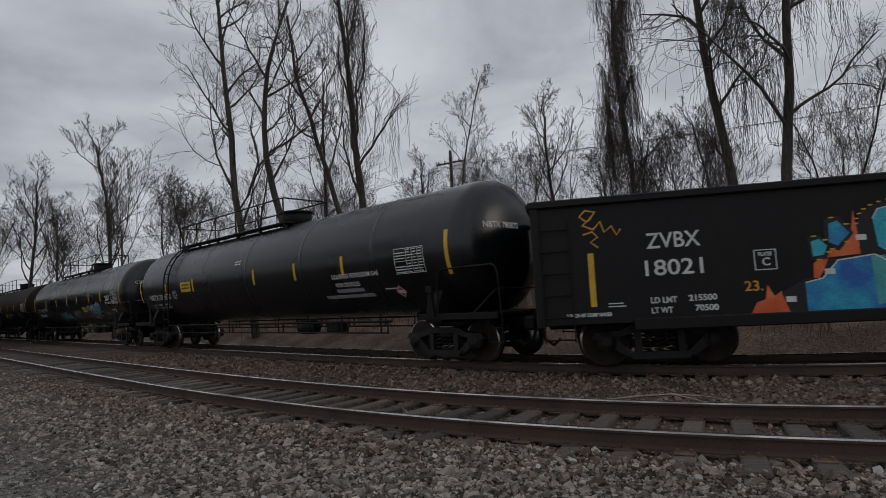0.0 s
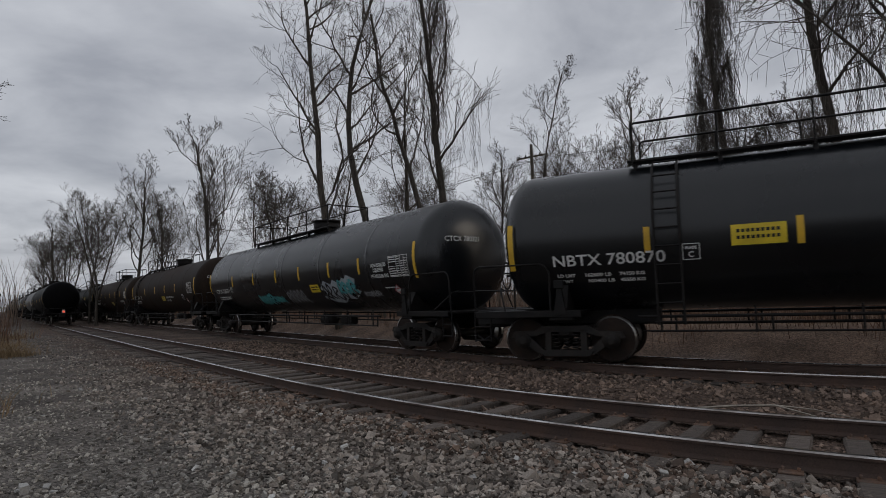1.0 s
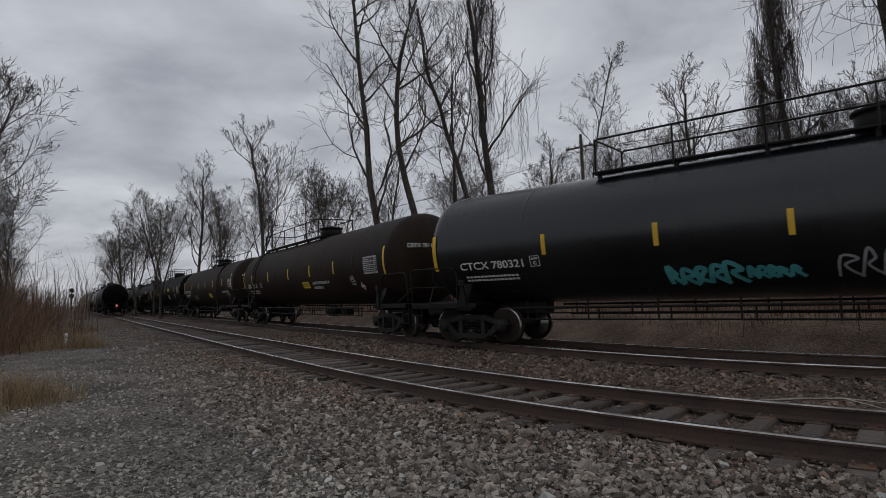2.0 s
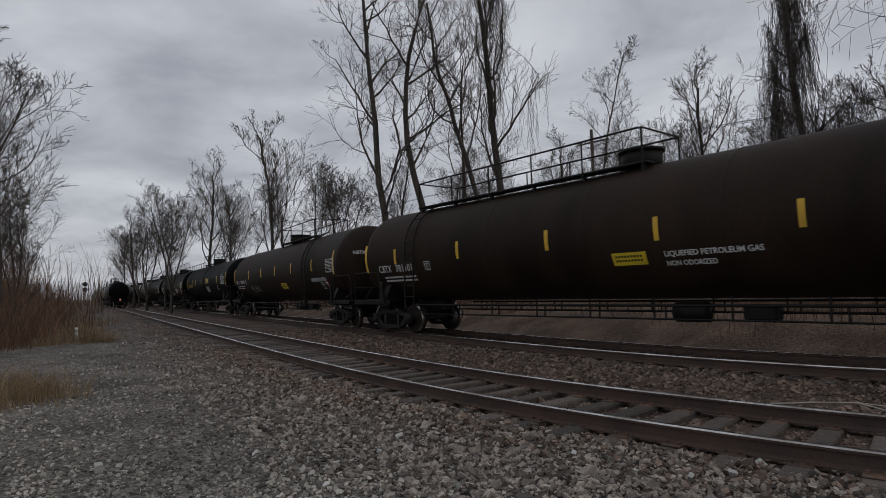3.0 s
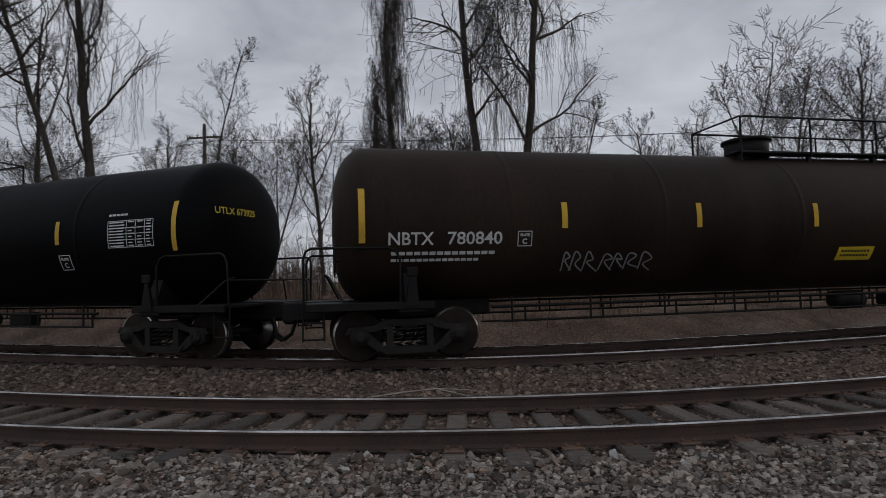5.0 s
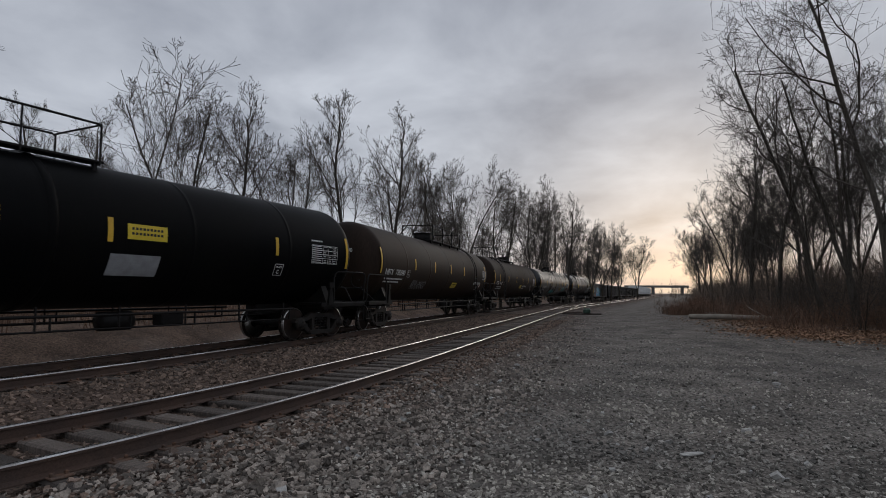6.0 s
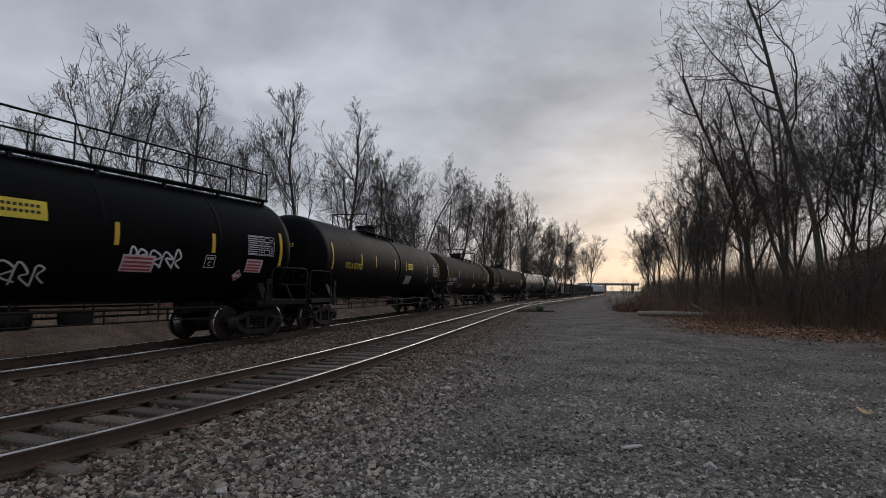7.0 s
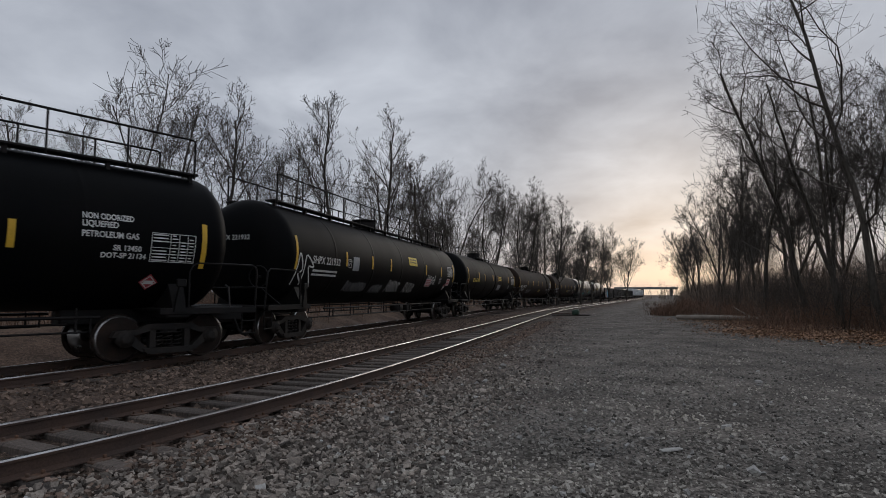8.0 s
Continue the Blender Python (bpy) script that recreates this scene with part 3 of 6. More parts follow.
def text_flat(body, height, width=None, bold=0.0):
    """Letters in a plane: verts (u, v) from the lower left corner, and faces."""
    cu = bpy.data.curves.new("letters", "FONT")
    cu.body, cu.size, cu.resolution_u, cu.offset = body, height * 1.38, 3, bold
    cu.space_line = 0.9
    ob = bpy.data.objects.new("letters", cu)
    me = bpy.data.meshes.new_from_object(ob)
    vs = np.array([tuple(v.co) for v in me.vertices])
    fs = [tuple(p.vertices) for p in me.polygons]
    bpy.data.objects.remove(ob)
    bpy.data.meshes.remove(me)
    bpy.data.curves.remove(cu)
    vs = vs[:, :2] - vs[:, :2].min(0)
    if width:
        vs[:, 0] *= width / vs[:, 0].max()
    return vs, fs


def shell_text(parent, body, x, z, height, material, width=None, name="lettering", bold=0.004, label=""):
    vs, fs = text_flat(body, height, width, bold)
    sh = Shape().add([on_shell(x + u, z + v, 0.010) for u, v in vs], fs)
    return part(name, sh, material, parent, label)


def head_x(y, z):
    """How far out the tank's round end lies at that place."""
    r = math.hypot(y, z - ZC)
    prof = [p for p in head_profile() if p[0] < 0]
    return -float(np.interp(r, [p[1] for p in prof], [p[0] for p in prof]))


def head_text(parent, body, side, y0, z, height, material, width=None):
    vs, fs = text_flat(body, height, width, 0.002)
    sh = Shape().add([(side * (head_x(-y0 + u, z + v) + 0.012), (-y0 + u) * side, z + v) for u, v in vs], fs)
    part("lettering", sh, material, parent)


def strokes(parent, name, lines, w, material, label, lift=0.008):
    """Sprayed letters on the tank: each a run of (x, z) turning points, rounded."""
    for ln in lines:
        pts = []
        for i in range(len(ln) - 1):
            p0, p1, p2, p3 = ln[max(i - 1, 0)], ln[i], ln[i + 1], ln[min(i + 2, len(ln) - 1)]
            for k in range(5):
                t = k / 5
                pts.append(tuple(0.5 * (2 * p1[c] + (p2[c] - p0[c]) * t + (2 * p0[c] - 5 * p1[c] + 4 * p2[c] - p3[c]) * t * t
                                        + (3 * p1[c] - p0[c] - 3 * p2[c] + p3[c]) * t ** 3) for c in (0, 1)))
        pts.append(ln[-1])
        P = np.array(pts)
        d = np.gradient(P, axis=0)
        d /= np.linalg.norm(d, axis=1, keepdims=True) + 1e-9
        nn = np.stack([-d[:, 1], d[:, 0]], -1) * w / 2
        vs = [on_shell(*(p + n), lift) for p, n in zip(P, nn)] + [on_shell(*(p - n), lift) for p, n in zip(P, nn)]
        k = len(P)
        part(name + "_letter", Shape().add(vs, [(i, i + 1, k + i + 1, k + i) for i in range(k - 1)]), material, parent, label)


def blob(parent, name, outline, material, label, lift=0.007):
    """A sprayed field with a free outline, on the tank's side."""
    c = np.mean(outline, axis=0)
    vs = [on_shell(*c, lift)] + [on_shell(*p, lift) for p in outline]
    n = len(outline)
    mid = [on_shell(*((np.array(p) + c) / 2), lift) for p in outline]
    fs = [(0, n + 1 + i, n + 1 + (i + 1) % n) for i in range(n)] + [(n + 1 + i, 1 + i, 1 + (i + 1) % n, n + 1 + (i + 1) % n) for i in range(n)]
    return part(name, Shape().add(vs + mid, fs), material, parent, label)


def scrawl(seed, x, z, length, height):
    """Looping letters of a quick tag."""
    rng = random.Random(seed)
    out, u = [], x
    while u < x + length:
        wd = rng.uniform(0.5, 0.9) * height
        out.append([(u + wd * rng.uniform(-0.1, 0.2), z), (u + wd * rng.uniform(0.0, 0.3), z + height * rng.uniform(0.8, 1.1)), (u + wd * rng.uniform(0.6, 0.9), z + height * rng.uniform(0.5, 0.8)),
                    (u + wd * 0.3, z + height * rng.uniform(0.3, 0.6)), (u + wd, z + height * rng.uniform(-0.1, 0.15))])
        u += wd * rng.uniform(0.8, 1.1)
    return out


def wheelset_shapes():
    prof = [(-0.07, 0.12), (-0.07, 0.40), (-0.065, 0.44), (-0.065, 0.457), (0.045, 0.45), (0.05, 0.485), (0.075, 0.485), (0.08, 0.44), (0.075, 0.40), (0.03, 0.36), (0.03, 0.16), (0.08, 0.12)]
    wh = []
    for side in (-1, 1):
        wh.append(Shape().lathe([(a * -side, r) for a, r in prof], "y", 32, (0, side * 0.76, 0)))
    axle = Shape().lathe([(-1.05, 0.075), (-0.85, 0.085), (0.85, 0.085), (1.05, 0.075)], "y", 12)
    hub = [Shape().lathe([(q * 1.05, 0.05), (q * 1.06, 0.12), (q * 1.16, 0.11), (q * 1.17, 0.05)], "y", 14) for q in (-1, 1)]
    for k in range(3):
        a = 2 * math.pi * k / 3
        hub[0].box(math.cos(a) * 0.065, -1.175, math.sin(a) * 0.065, 0.03, 0.02, 0.03)
    rims = [Shape().lathe([(side * 0.70, 0.4585), (side * 0.80, 0.4575), (side * 0.827, 0.454)], "y", 40, (0, 0, 0)) for side in (-1, 1)]
    return wh, axle, hub, rims


_wh, _axle, _hub, _rims = wheelset_shapes()
ME_WHEEL = [s.mesh("wheel", M_WHEEL) for s in _wh]
ME_AXLE, ME_HUB = _axle.mesh("axle", M_FRAME), [s.mesh("bearing_cap", M_BOGIE) for s in _hub]
ME_RIM = [s.mesh("rim", M_TREAD) for s in _rims]


def side_frame_shape(side):
    """Cast side frame with its two arched openings, and the spring nest between."""
    y0, y1 = side * 0.95, side * 1.10
    sh = Shape()
    top = [(-1.15, 0.50), (-1.08, 0.62), (-0.65, 0.64), (-0.45, 0.74), (0.45, 0.74), (0.65, 0.64), (1.08, 0.62), (1.15, 0.50), (1.02, 0.50), (0.62, 0.54), (0.36, 0.62), (-0.36, 0.62), (-0.62, 0.54), (-1.02, 0.50)]
    sh.prism(top, "y", y0, y1)
    for m in (-1, 1):
        sh.prism([(m * 1.1, 0.56), (m * 0.80, 0.58), (m * 0.42, 0.22), (m * 0.56, 0.18)], "y", y0, y1)
        sh.prism([(m * 0.30, 0.66), (m * 0.42, 0.66), (m * 0.42, 0.22), (m * 0.30, 0.22)], "y", y0, y1)
        sh.lathe([(y0 - side * 0.02, 0.17), (y1 + side * 0.02, 0.17)], "y", 14, (m * 0.89, 0, 0.457))
    sh.prism([(-0.56, 0.26), (0.56, 0.26), (0.46, 0.14), (-0.46, 0.14)], "y", y0 - side * 0.03, y1 + side * 0.03)
    return sh


def spring_shape(side):
    sh = Shape()
    for a in (-0.2, 0.0, 0.2):
        pts = [(a + 0.075 * math.cos(t), side * 1.0 + 0.075 * math.sin(t), 0.26 + 0.32 * t / (2 * math.pi * 4)) for t in np.linspace(0, 8 * math.pi, 33)]
        sh.tube(pts, 0.018, 4)
    return sh


ME_SIDE = [side_frame_shape(s).mesh("side_frame", M_BOGIE) for s in (-1, 1)]
ME_SPRING = [spring_shape(s).mesh("spring_nest", M_BOGIE) for s in (-1, 1)]
_bol = Shape().box(0, 0, 0.62, 0.36, 2.1, 0.22, bev=0.04)
for _m in (-1, 1):
    _bol.box(_m * 0.42, 0, 0.40, 0.10, 1.9, 0.12, bev=0.02)
ME_BOLSTER = _bol.mesh("bogie", M_FRAME)
WHEELS = []


def add_bogie(car, x):
    b = part("bogie", ME_BOLSTER, None, car)
    b.location = (x, 0, 0)
    for k in range(2):
        part("side_frame", ME_SIDE[k], None, b)
        part("spring_nest", ME_SPRING[k], None, b)
    for dx in (-0.89, 0.89):
        w = new("wheelset", ME_AXLE)
        w.parent = car
        w.location = (x + dx, 0, 0.457)
        for k in range(2):
            part("wheel", ME_WHEEL[k], None, w)
            part("rim", ME_RIM[k], None, w, "bright worn wheel rim")
            part("bearing_cap", ME_HUB[k], None, w)
    return b


def bent(pts, r=0.02, sides=6):
    return Shape().tube(pts, r, sides)


def arc_bar(x0, y0, z0, x1, z1, r):
    """An upright hoop between two feet with rounded shoulders."""
    return [(x0, y0, z0), (x0, y0, z1 - r), (x0 + (r if x1 > x0 else -r) * 0.3, y0, z1 - r * 0.3), (x0 + (r if x1 > x0 else -r), y0, z1),
            (x1 - (r if x1 > x0 else -r), y0, z1), (x1 - (r if x1 > x0 else -r) * 0.3, y0, z1 - r * 0.3), (x1, y0, z1 - r), (x1, y0, z0)]


def stub_sill_mesh(s):
    sh = Shape()
    if s:
        sh.box(s * 8.3, 0, 0.86, 4.0, 0.42, 0.34, bev=0.03)
        sh.box(s * 8.05, 0, 0.92, 0.5, 2.7, 0.20, bev=0.03)
        sh.prism([(-1.35, 1.0), (1.35, 1.0), (1.1, 1.55), (0.8, 1.25), (0.3, 1.02), (-0.3, 1.02), (-0.8, 1.25), (-1.1, 1.55)], "x", s * 8.05 - 0.12, s * 8.05 + 0.12)
        sh.box(s * 9.85, 0, 0.80, 0.5, 0.34, 0.30, bev=0.03)
    return sh.mesh("stub_sill", M_FRAME)


def coupler_mesh():
    sh = Shape()
    sh.box(0, 0, 0.80, 0.55, 0.16, 0.18, bev=0.03).box(0.22, 0.08, 0.80, 0.24, 0.26, 0.28, bev=0.05)
    sh.tube([(0.1, -0.25, 0.75), (0.2, -0.3, 0.45), (0.4, -0.3, 0.33), (0.55, -0.28, 0.45)], 0.035, 6)
    return sh.mesh("coupler", M_FRAME)


ME_SILL, ME_COUPLER = [stub_sill_mesh(s) for s in (-1, 1)], coupler_mesh()


def end_platform_mesh(s):
    sh = Shape()
    sh.box(s * 8.75, 0, 0.985, 2.2, 2.75, 0.06, bev=0.01)
    for y in (-1.36, 1.36):
        sh.box(s * 8.75, y, 0.96, 2.2, 0.05, 0.13, bev=0.01)
    return sh.mesh("end_platform", M_FRAME)


def end_rail_mesh(s):
    sh = Shape()
    for y in (-1, 1):
        sh.tube([(s * 8.25, y * 1.36, 1.0), (s * 8.25, y * 1.36, 1.75), (s * 8.33, y * 1.36, 1.88), (s * 8.45, y * 1.36, 1.93), (s * 9.75, y * 1.36, 1.93),
                 (s * 9.84, y * 1.36, 1.88), (s * 9.88, y * 1.34, 1.75), (s * 9.88, y * 1.3, 1.0)], 0.022, 6)
        sh.tube([(s * 9.2, y * 1.36, 1.0), (s * 9.45, y * 0.9, 1.45), (s * 9.5, y * 0.7, 1.5)], 0.02, 5)
        for z in (0.45, 0.72):
            sh.tube([(s * 9.55, y * 1.3, z), (s * 9.9, y * 1.3, z)], 0.018, 5)
        for x in (9.55, 9.9):
            sh.tube([(s * x, y * 1.3, 0.42), (s * x, y * 1.3, 1.0)], 0.018, 5)
    sh.tube([(s * 9.88, -1.3, 1.45), (s * 9.9, 0, 1.45), (s * 9.88, 1.3, 1.45)], 0.018, 5)
    return sh.mesh("end_handrail", M_FRAME)


ME_ENDPLAT = [end_platform_mesh(s) for s in (-1, 1)]
ME_ENDRAIL = [end_rail_mesh(s) for s in (-1, 1)]


def jack_mesh(s):
    """Tall bracket between the end platform and the tank's skin."""
    sh = Shape()
    sh.prism([(s * 8.05 - 0.13, 0.95), (s * 8.05 + 0.13, 0.95), (s * 8.05 + 0.04, 1.45), (s * 8.05 - 0.04, 1.45)], "y", -1.42, -1.36)
    sh.box(s * 8.05, -1.42, 1.52, 0.2, 0.05, 0.16, bev=0.02)
    return sh.mesh("jacking_bracket", M_FRAME)


ME_JACK = [jack_mesh(s) for s in (-1, 1)]


def brake_gear_mesh():
    sh = Shape()
    sh.lathe([(1.6, 0.02), (1.62, 0.2), (2.3, 0.2), (2.32, 0.02)], "x", 14, (0, -0.5, 0.72))
    sh.box(3.3, -0.45, 0.72, 0.6, 0.35, 0.3, bev=0.04)
    sh.tube([(-6.4, -0.3, 0.72), (6.4, -0.3, 0.72)], 0.022, 5)
    sh.tube([(-6.6, -0.6, 0.58), (4.0, -0.6, 0.58)], 0.018, 5)
    return sh.mesh("brake_gear", M_FRAME)


def side_pipe_mesh(y):
    """Twin pipes that run low along the car between the bogies, on short hangers."""
    sh = Shape()
    if y:
        sh.tube([(-6.6, y, 0.88), (6.6, y, 0.88)], 0.028, 6)
        sh.tube([(-6.4, y, 0.62), (6.4, y, 0.62)], 0.02, 5)
        for x in np.arange(-6.2, 6.3, 1.55):
            sh.tube([(x, y, 1.05), (x, y, 0.6)], 0.022, 5)
            sh.tube([(x + 0.25, y, 0.9), (x + 0.25, y, 0.6)], 0.022, 5)
    return sh.mesh("side_pipe", M_FRAME)


ME_BRAKE, ME_PIPES = brake_gear_mesh(), [side_pipe_mesh(y) for y in (-1.25, 1.25)]


def panel_mesh(x0, x1, z0, z1):
    """Data panel: white rules round rows of small print."""
    sh = Shape()
    w = 0.012
    for z in (z0, z1, z0 + (z1 - z0) * 0.28, z0 + (z1 - z0) * 0.5, z0 + (z1 - z0) * 0.72):
        shell_patch(sh, x0, x1, z - w / 2, z + w / 2, 0.010, 1)
    for x in (x0, x1, x0 + (x1 - x0) * 0.42, x0 + (x1 - x0) * 0.62, x0 + (x1 - x0) * 0.82):
        shell_patch(sh, x - w / 2, x + w / 2, z0, z1, 0.0105, 3)
    rng = random.Random(int(x0 * 100))
    rows = 9
    for r in range(rows):
        z = z0 + (z1 - z0) * (r + 0.5) / rows
        for a, b in ((0.03, 0.38), (0.46, 0.59), (0.66, 0.79), (0.86, 0.97)):
            if rng.random() < 0.85:
                shell_patch(sh, x0 + (x1 - x0) * a, x0 + (x1 - x0) * (b - rng.uniform(0, 0.05)), z - (z1 - z0) * 0.022, z + (z1 - z0) * 0.022, 0.0095, 1)
    return sh


def diamond(parent, x, z, r=0.19):
    sh = Shape()
    ring = [(x, z - r), (x + r, z), (x, z + r), (x - r, z)]
    sh.add([on_shell(*p, 0.014) for p in ring], [(0, 1, 2, 3)])
    pl = part("placard", sh, M_RED, parent, "red and white diamond hazard placard")
    k = Shape()
    for q, w in ((0.82, 0.018),):
        rr = r * q
        rg = [(x, z - rr), (x + rr, z), (x, z + rr), (x - rr, z)]
        ri = [(x, z - rr + w * 1.4), (x + rr - w * 1.4, z), (x, z + rr - w * 1.4), (x - rr + w * 1.4, z)]
        k.add([on_shell(*p, 0.017) for p in rg + ri], [(i, (i + 1) % 4, 4 + (i + 1) % 4, 4 + i) for i in range(4)])
    shell_patch(k, x - r * 0.52, x + r * 0.52, z - r * 0.22, z + r * 0.22, 0.018, 1)
    part("placard_border", k, M_WHITE, pl)


def bars(parent, rows, material, name="small_print"):
    """Unreadable print: thin bars (x, z, length, height)."""
    sh = Shape()
    for x, z, l, h in rows:
        n = max(1, int(l / (h * 2.2)))
        for k in range(n):
            shell_patch(sh, x + l * k / n, x + l * (k + 0.8) / n, z, z + h, 0.010, 1)
    return part(name, sh, material, parent)


def tank_car(label, paint, marks, plat=(-2.5, 2.5), dome=0.0, full_rail=False, ladder=None, tan_dome=False):
    """A long pressure tank car."""
    car = thing("tank_car", label, "tank car", "tank cars of the passing train")
    part("tank", ME_TANK[paint.name], None, car)
    for k in range(2):
        s = (-1, 1)[k]
        part("stub_sill", ME_SILL[k], None, car)
        part("end_platform", ME_ENDPLAT[k], None, car)
        part("end_handrail", ME_ENDRAIL[k], None, car)
        part("jacking_bracket", ME_JACK[k], None, car)
        c = part("coupler", ME_COUPLER, None, car)
        c.matrix_basis = pose(s * 9.95, 0, 0, 0, 0, 0 if s > 0 else 180)
        add_bogie(car, s * 8.05)
    part("brake_gear", ME_BRAKE, None, car)
    for k in range(2):
        part("side_pipe", ME_PIPES[k], None, car)
    top = ZC + RT
    hw = Shape().box(-8.6, -0.9, 1.55, 0.3, 0.15, 0.3, bev=0.03).tube([(-9.35, -0.75 + 0.28 * math.cos(t), 1.75 + 0.28 * math.sin(t)) for t in np.linspace(0, 2 * math.pi, 19)], 0.018, 5)
    hw.tube([(-9.35, -0.75, 1.75), (-8.9, -0.75, 1.75)], 0.03, 6)
    part("hand_brake", hw, M_FRAME, car)
    # fittings housing on top, with lid
    h = part("fittings_housing", Shape().lathe([(top - 0.08, 0.46), (top + 0.34, 0.46), (top + 0.36, 0.43)], "z", 24, (dome, 0, 0)), M_FRAME, car)
    part("lid", Shape().lathe([(top + 0.34, 0.52), (top + 0.40, 0.52), (top + 0.43, 0.3)], "z", 24, (dome, 0, 0)), M_FRAME, h)
    # walkway with posts and rail
    x0, x1 = plat
    wk = Shape()
    for y in (-0.62, 0.62):
        wk.box((x0 + x1) / 2, y, top - 0.02, x1 - x0, 0.32, 0.05, bev=0.01)
        for x in np.linspace(x0 + 0.15, x1 - 0.15, max(3, int((x1 - x0) / 1.6) + 1)):
            wk.box(x, y * 1.1, top - 0.16, 0.08, 0.08, 0.26)
    part("walkway", wk, M_FRAME, car)
    rl = Shape()
    for y in (-0.78, 0.78):
        xs = np.linspace(x0 + 0.1, x1 - 0.1, max(3, int((x1 - x0) / 1.45) + 1))
        for x in xs:
            rl.tube([(x, y, top - 0.1), (x, y, top + 0.72)], 0.022, 5)
        rl.tube([(x0 + 0.1, y, top), (x0 + 0.1, y, top + 0.66), (x0 + 0.16, y, top + 0.72), (x1 - 0.16, y, top + 0.72), (x1 - 0.1, y, top + 0.66), (x1 - 0.1, y, top)], 0.024, 6)
    if not full_rail:
        for x in (x0 + 0.1, x1 - 0.1):
            rl.tube([(x, -0.78, top + 0.72), (x, 0.78, top + 0.72)], 0.022, 5)
    part("railing", rl, M_FRAME, car)
    if ladder is not None:
        ld = Shape()
        zs = np.linspace(0.75, top + 0.05, 12)
        prof = [(-(math.sqrt(max((RT + 0.12) ** 2 - (z - ZC) ** 2, 0)) if z > ZC else RT + 0.12), z) for z in zs]
        for dx in (-0.22, 0.22):
            ld.tube([(ladder + dx, y, z) for y, z in prof], 0.026, 5)
        for z in np.arange(0.8, top, 0.33):
            y = -(math.sqrt(max((RT + 0.12) ** 2 - (z - ZC) ** 2, 0)) if z > ZC else RT + 0.12)
            ld.tube([(ladder - 0.22, y, z), (ladder + 0.22, y, z)], 0.018, 5)
        part("ladder", ld, M_FRAME, car)
    # markings
    for x, z, hh in marks.get("strips", ()):
        part("reflective_strip", shell_patch(Shape(), x - 0.055, x + 0.055, z - hh / 2, z + hh / 2, 0.008), M_YELLOW, car, "yellow reflective strip")
    for x0, x1, z0, z1 in marks.get("panels", ()):
        part("data_panel", panel_mesh(x0, x1, z0, z1), M_WHITE, car, "white-ruled data panel")
    for body, x, z, hh, w, m in marks.get("texts", ()):
        shell_text(car, body, x, z, hh, m, w)
    for x, z in marks.get("diamonds", ()):
        diamond(car, x, z)
    for x0, x1, z0, z1 in marks.get("yellow", ()):
        pl = part("notice", shell_patch(Shape(), x0, x1, z0, z1, 0.010), M_YPLAC, car, "yellow notice with dark print")
        sh = Shape()
        for k in (0.30, 0.62):
            z = z0 + (z1 - z0) * k
            for q in range(9):
                a = x0 + (x1 - x0) * (0.1 + 0.09 * q)
                shell_patch(sh, a, a + (x1 - x0) * 0.06, z, z + (z1 - z0) * 0.16, 0.013, 1)
        part("print", sh, M_INK, pl)
    for x0, x1, z0, z1 in marks.get("grey", ()):
        part("painted_out_patch", shell_patch(Shape(), x0, x1, z0, z1, 0.007), M_GREYP, car, "grey painted-out patch")
    for x0, x1, z0, z1 in marks.get("signs", ()):
        sg = part("notice", shell_patch(Shape(), x0, x1, z0, z1, 0.010), M_PINK, car, "faded red and white notice")
        sh = Shape()
        for k in (0.08, 0.30, 0.52, 0.76):
            shell_patch(sh, x0 + 0.04, x1 - 0.06, z0 + (z1 - z0) * k, z0 + (z1 - z0) * (k + 0.11), 0.013, 1)
        part("print", sh, M_RED, sg)
    if marks.get("bars"):
        bars(car, marks["bars"], M_WHITE)
    for x, z, h in marks.get("plate", ()):
        w = 0.014
        sh = Shape()
        for zz in (z, z + h):
            shell_patch(sh, x, x + h, zz - w / 2, zz + w / 2, 0.010, 1)
        for xx in (x, x + h):
            shell_patch(sh, xx - w / 2, xx + w / 2, z, z + h, 0.0105, 2)
        part("plate_box", sh, M_WHITE, car)
        shell_text(car, "C", x + h * 0.32, z + h * 0.14, h * 0.36, M_WHITE)
        shell_text(car, "PLATE", x + h * 0.16, z + h * 0.66, h * 0.17, M_WHITE, h * 0.68)
    return car


ME_TANK = {m.name: tank_shape().mesh("tank", m) for m in (M_BLACK, M_BLACK2, M_BROWN, M_GREY)}


CARS = []     # (car, place behind the first coupling, in car pitches)


def add_end_text(car, body, material=M_WHITE):
    head_text(car, body, 1, 0.95, 2.72, 0.13, material)
    head_text(car, body, -1, 0.55, 2.72, 0.13, material)


def lifted(dz, marks):
    """The same markings, set higher on the shell."""
    out = {}
    for key, rows in marks.items():
        at = {"panels": (2, 3), "yellow": (2, 3), "grey": (2, 3), "signs": (2, 3), "texts": (2,)}.get(key, (1,))
        out[key] = [tuple(v + dz if i in at else v for i, v in enumerate(r)) for r in rows]
    return out


def tall(*xs):
    return [(x, 2.2, 0.92) for x in xs]


def short(*xs):
    return [(x, 2.2, 0.46) for x in xs]


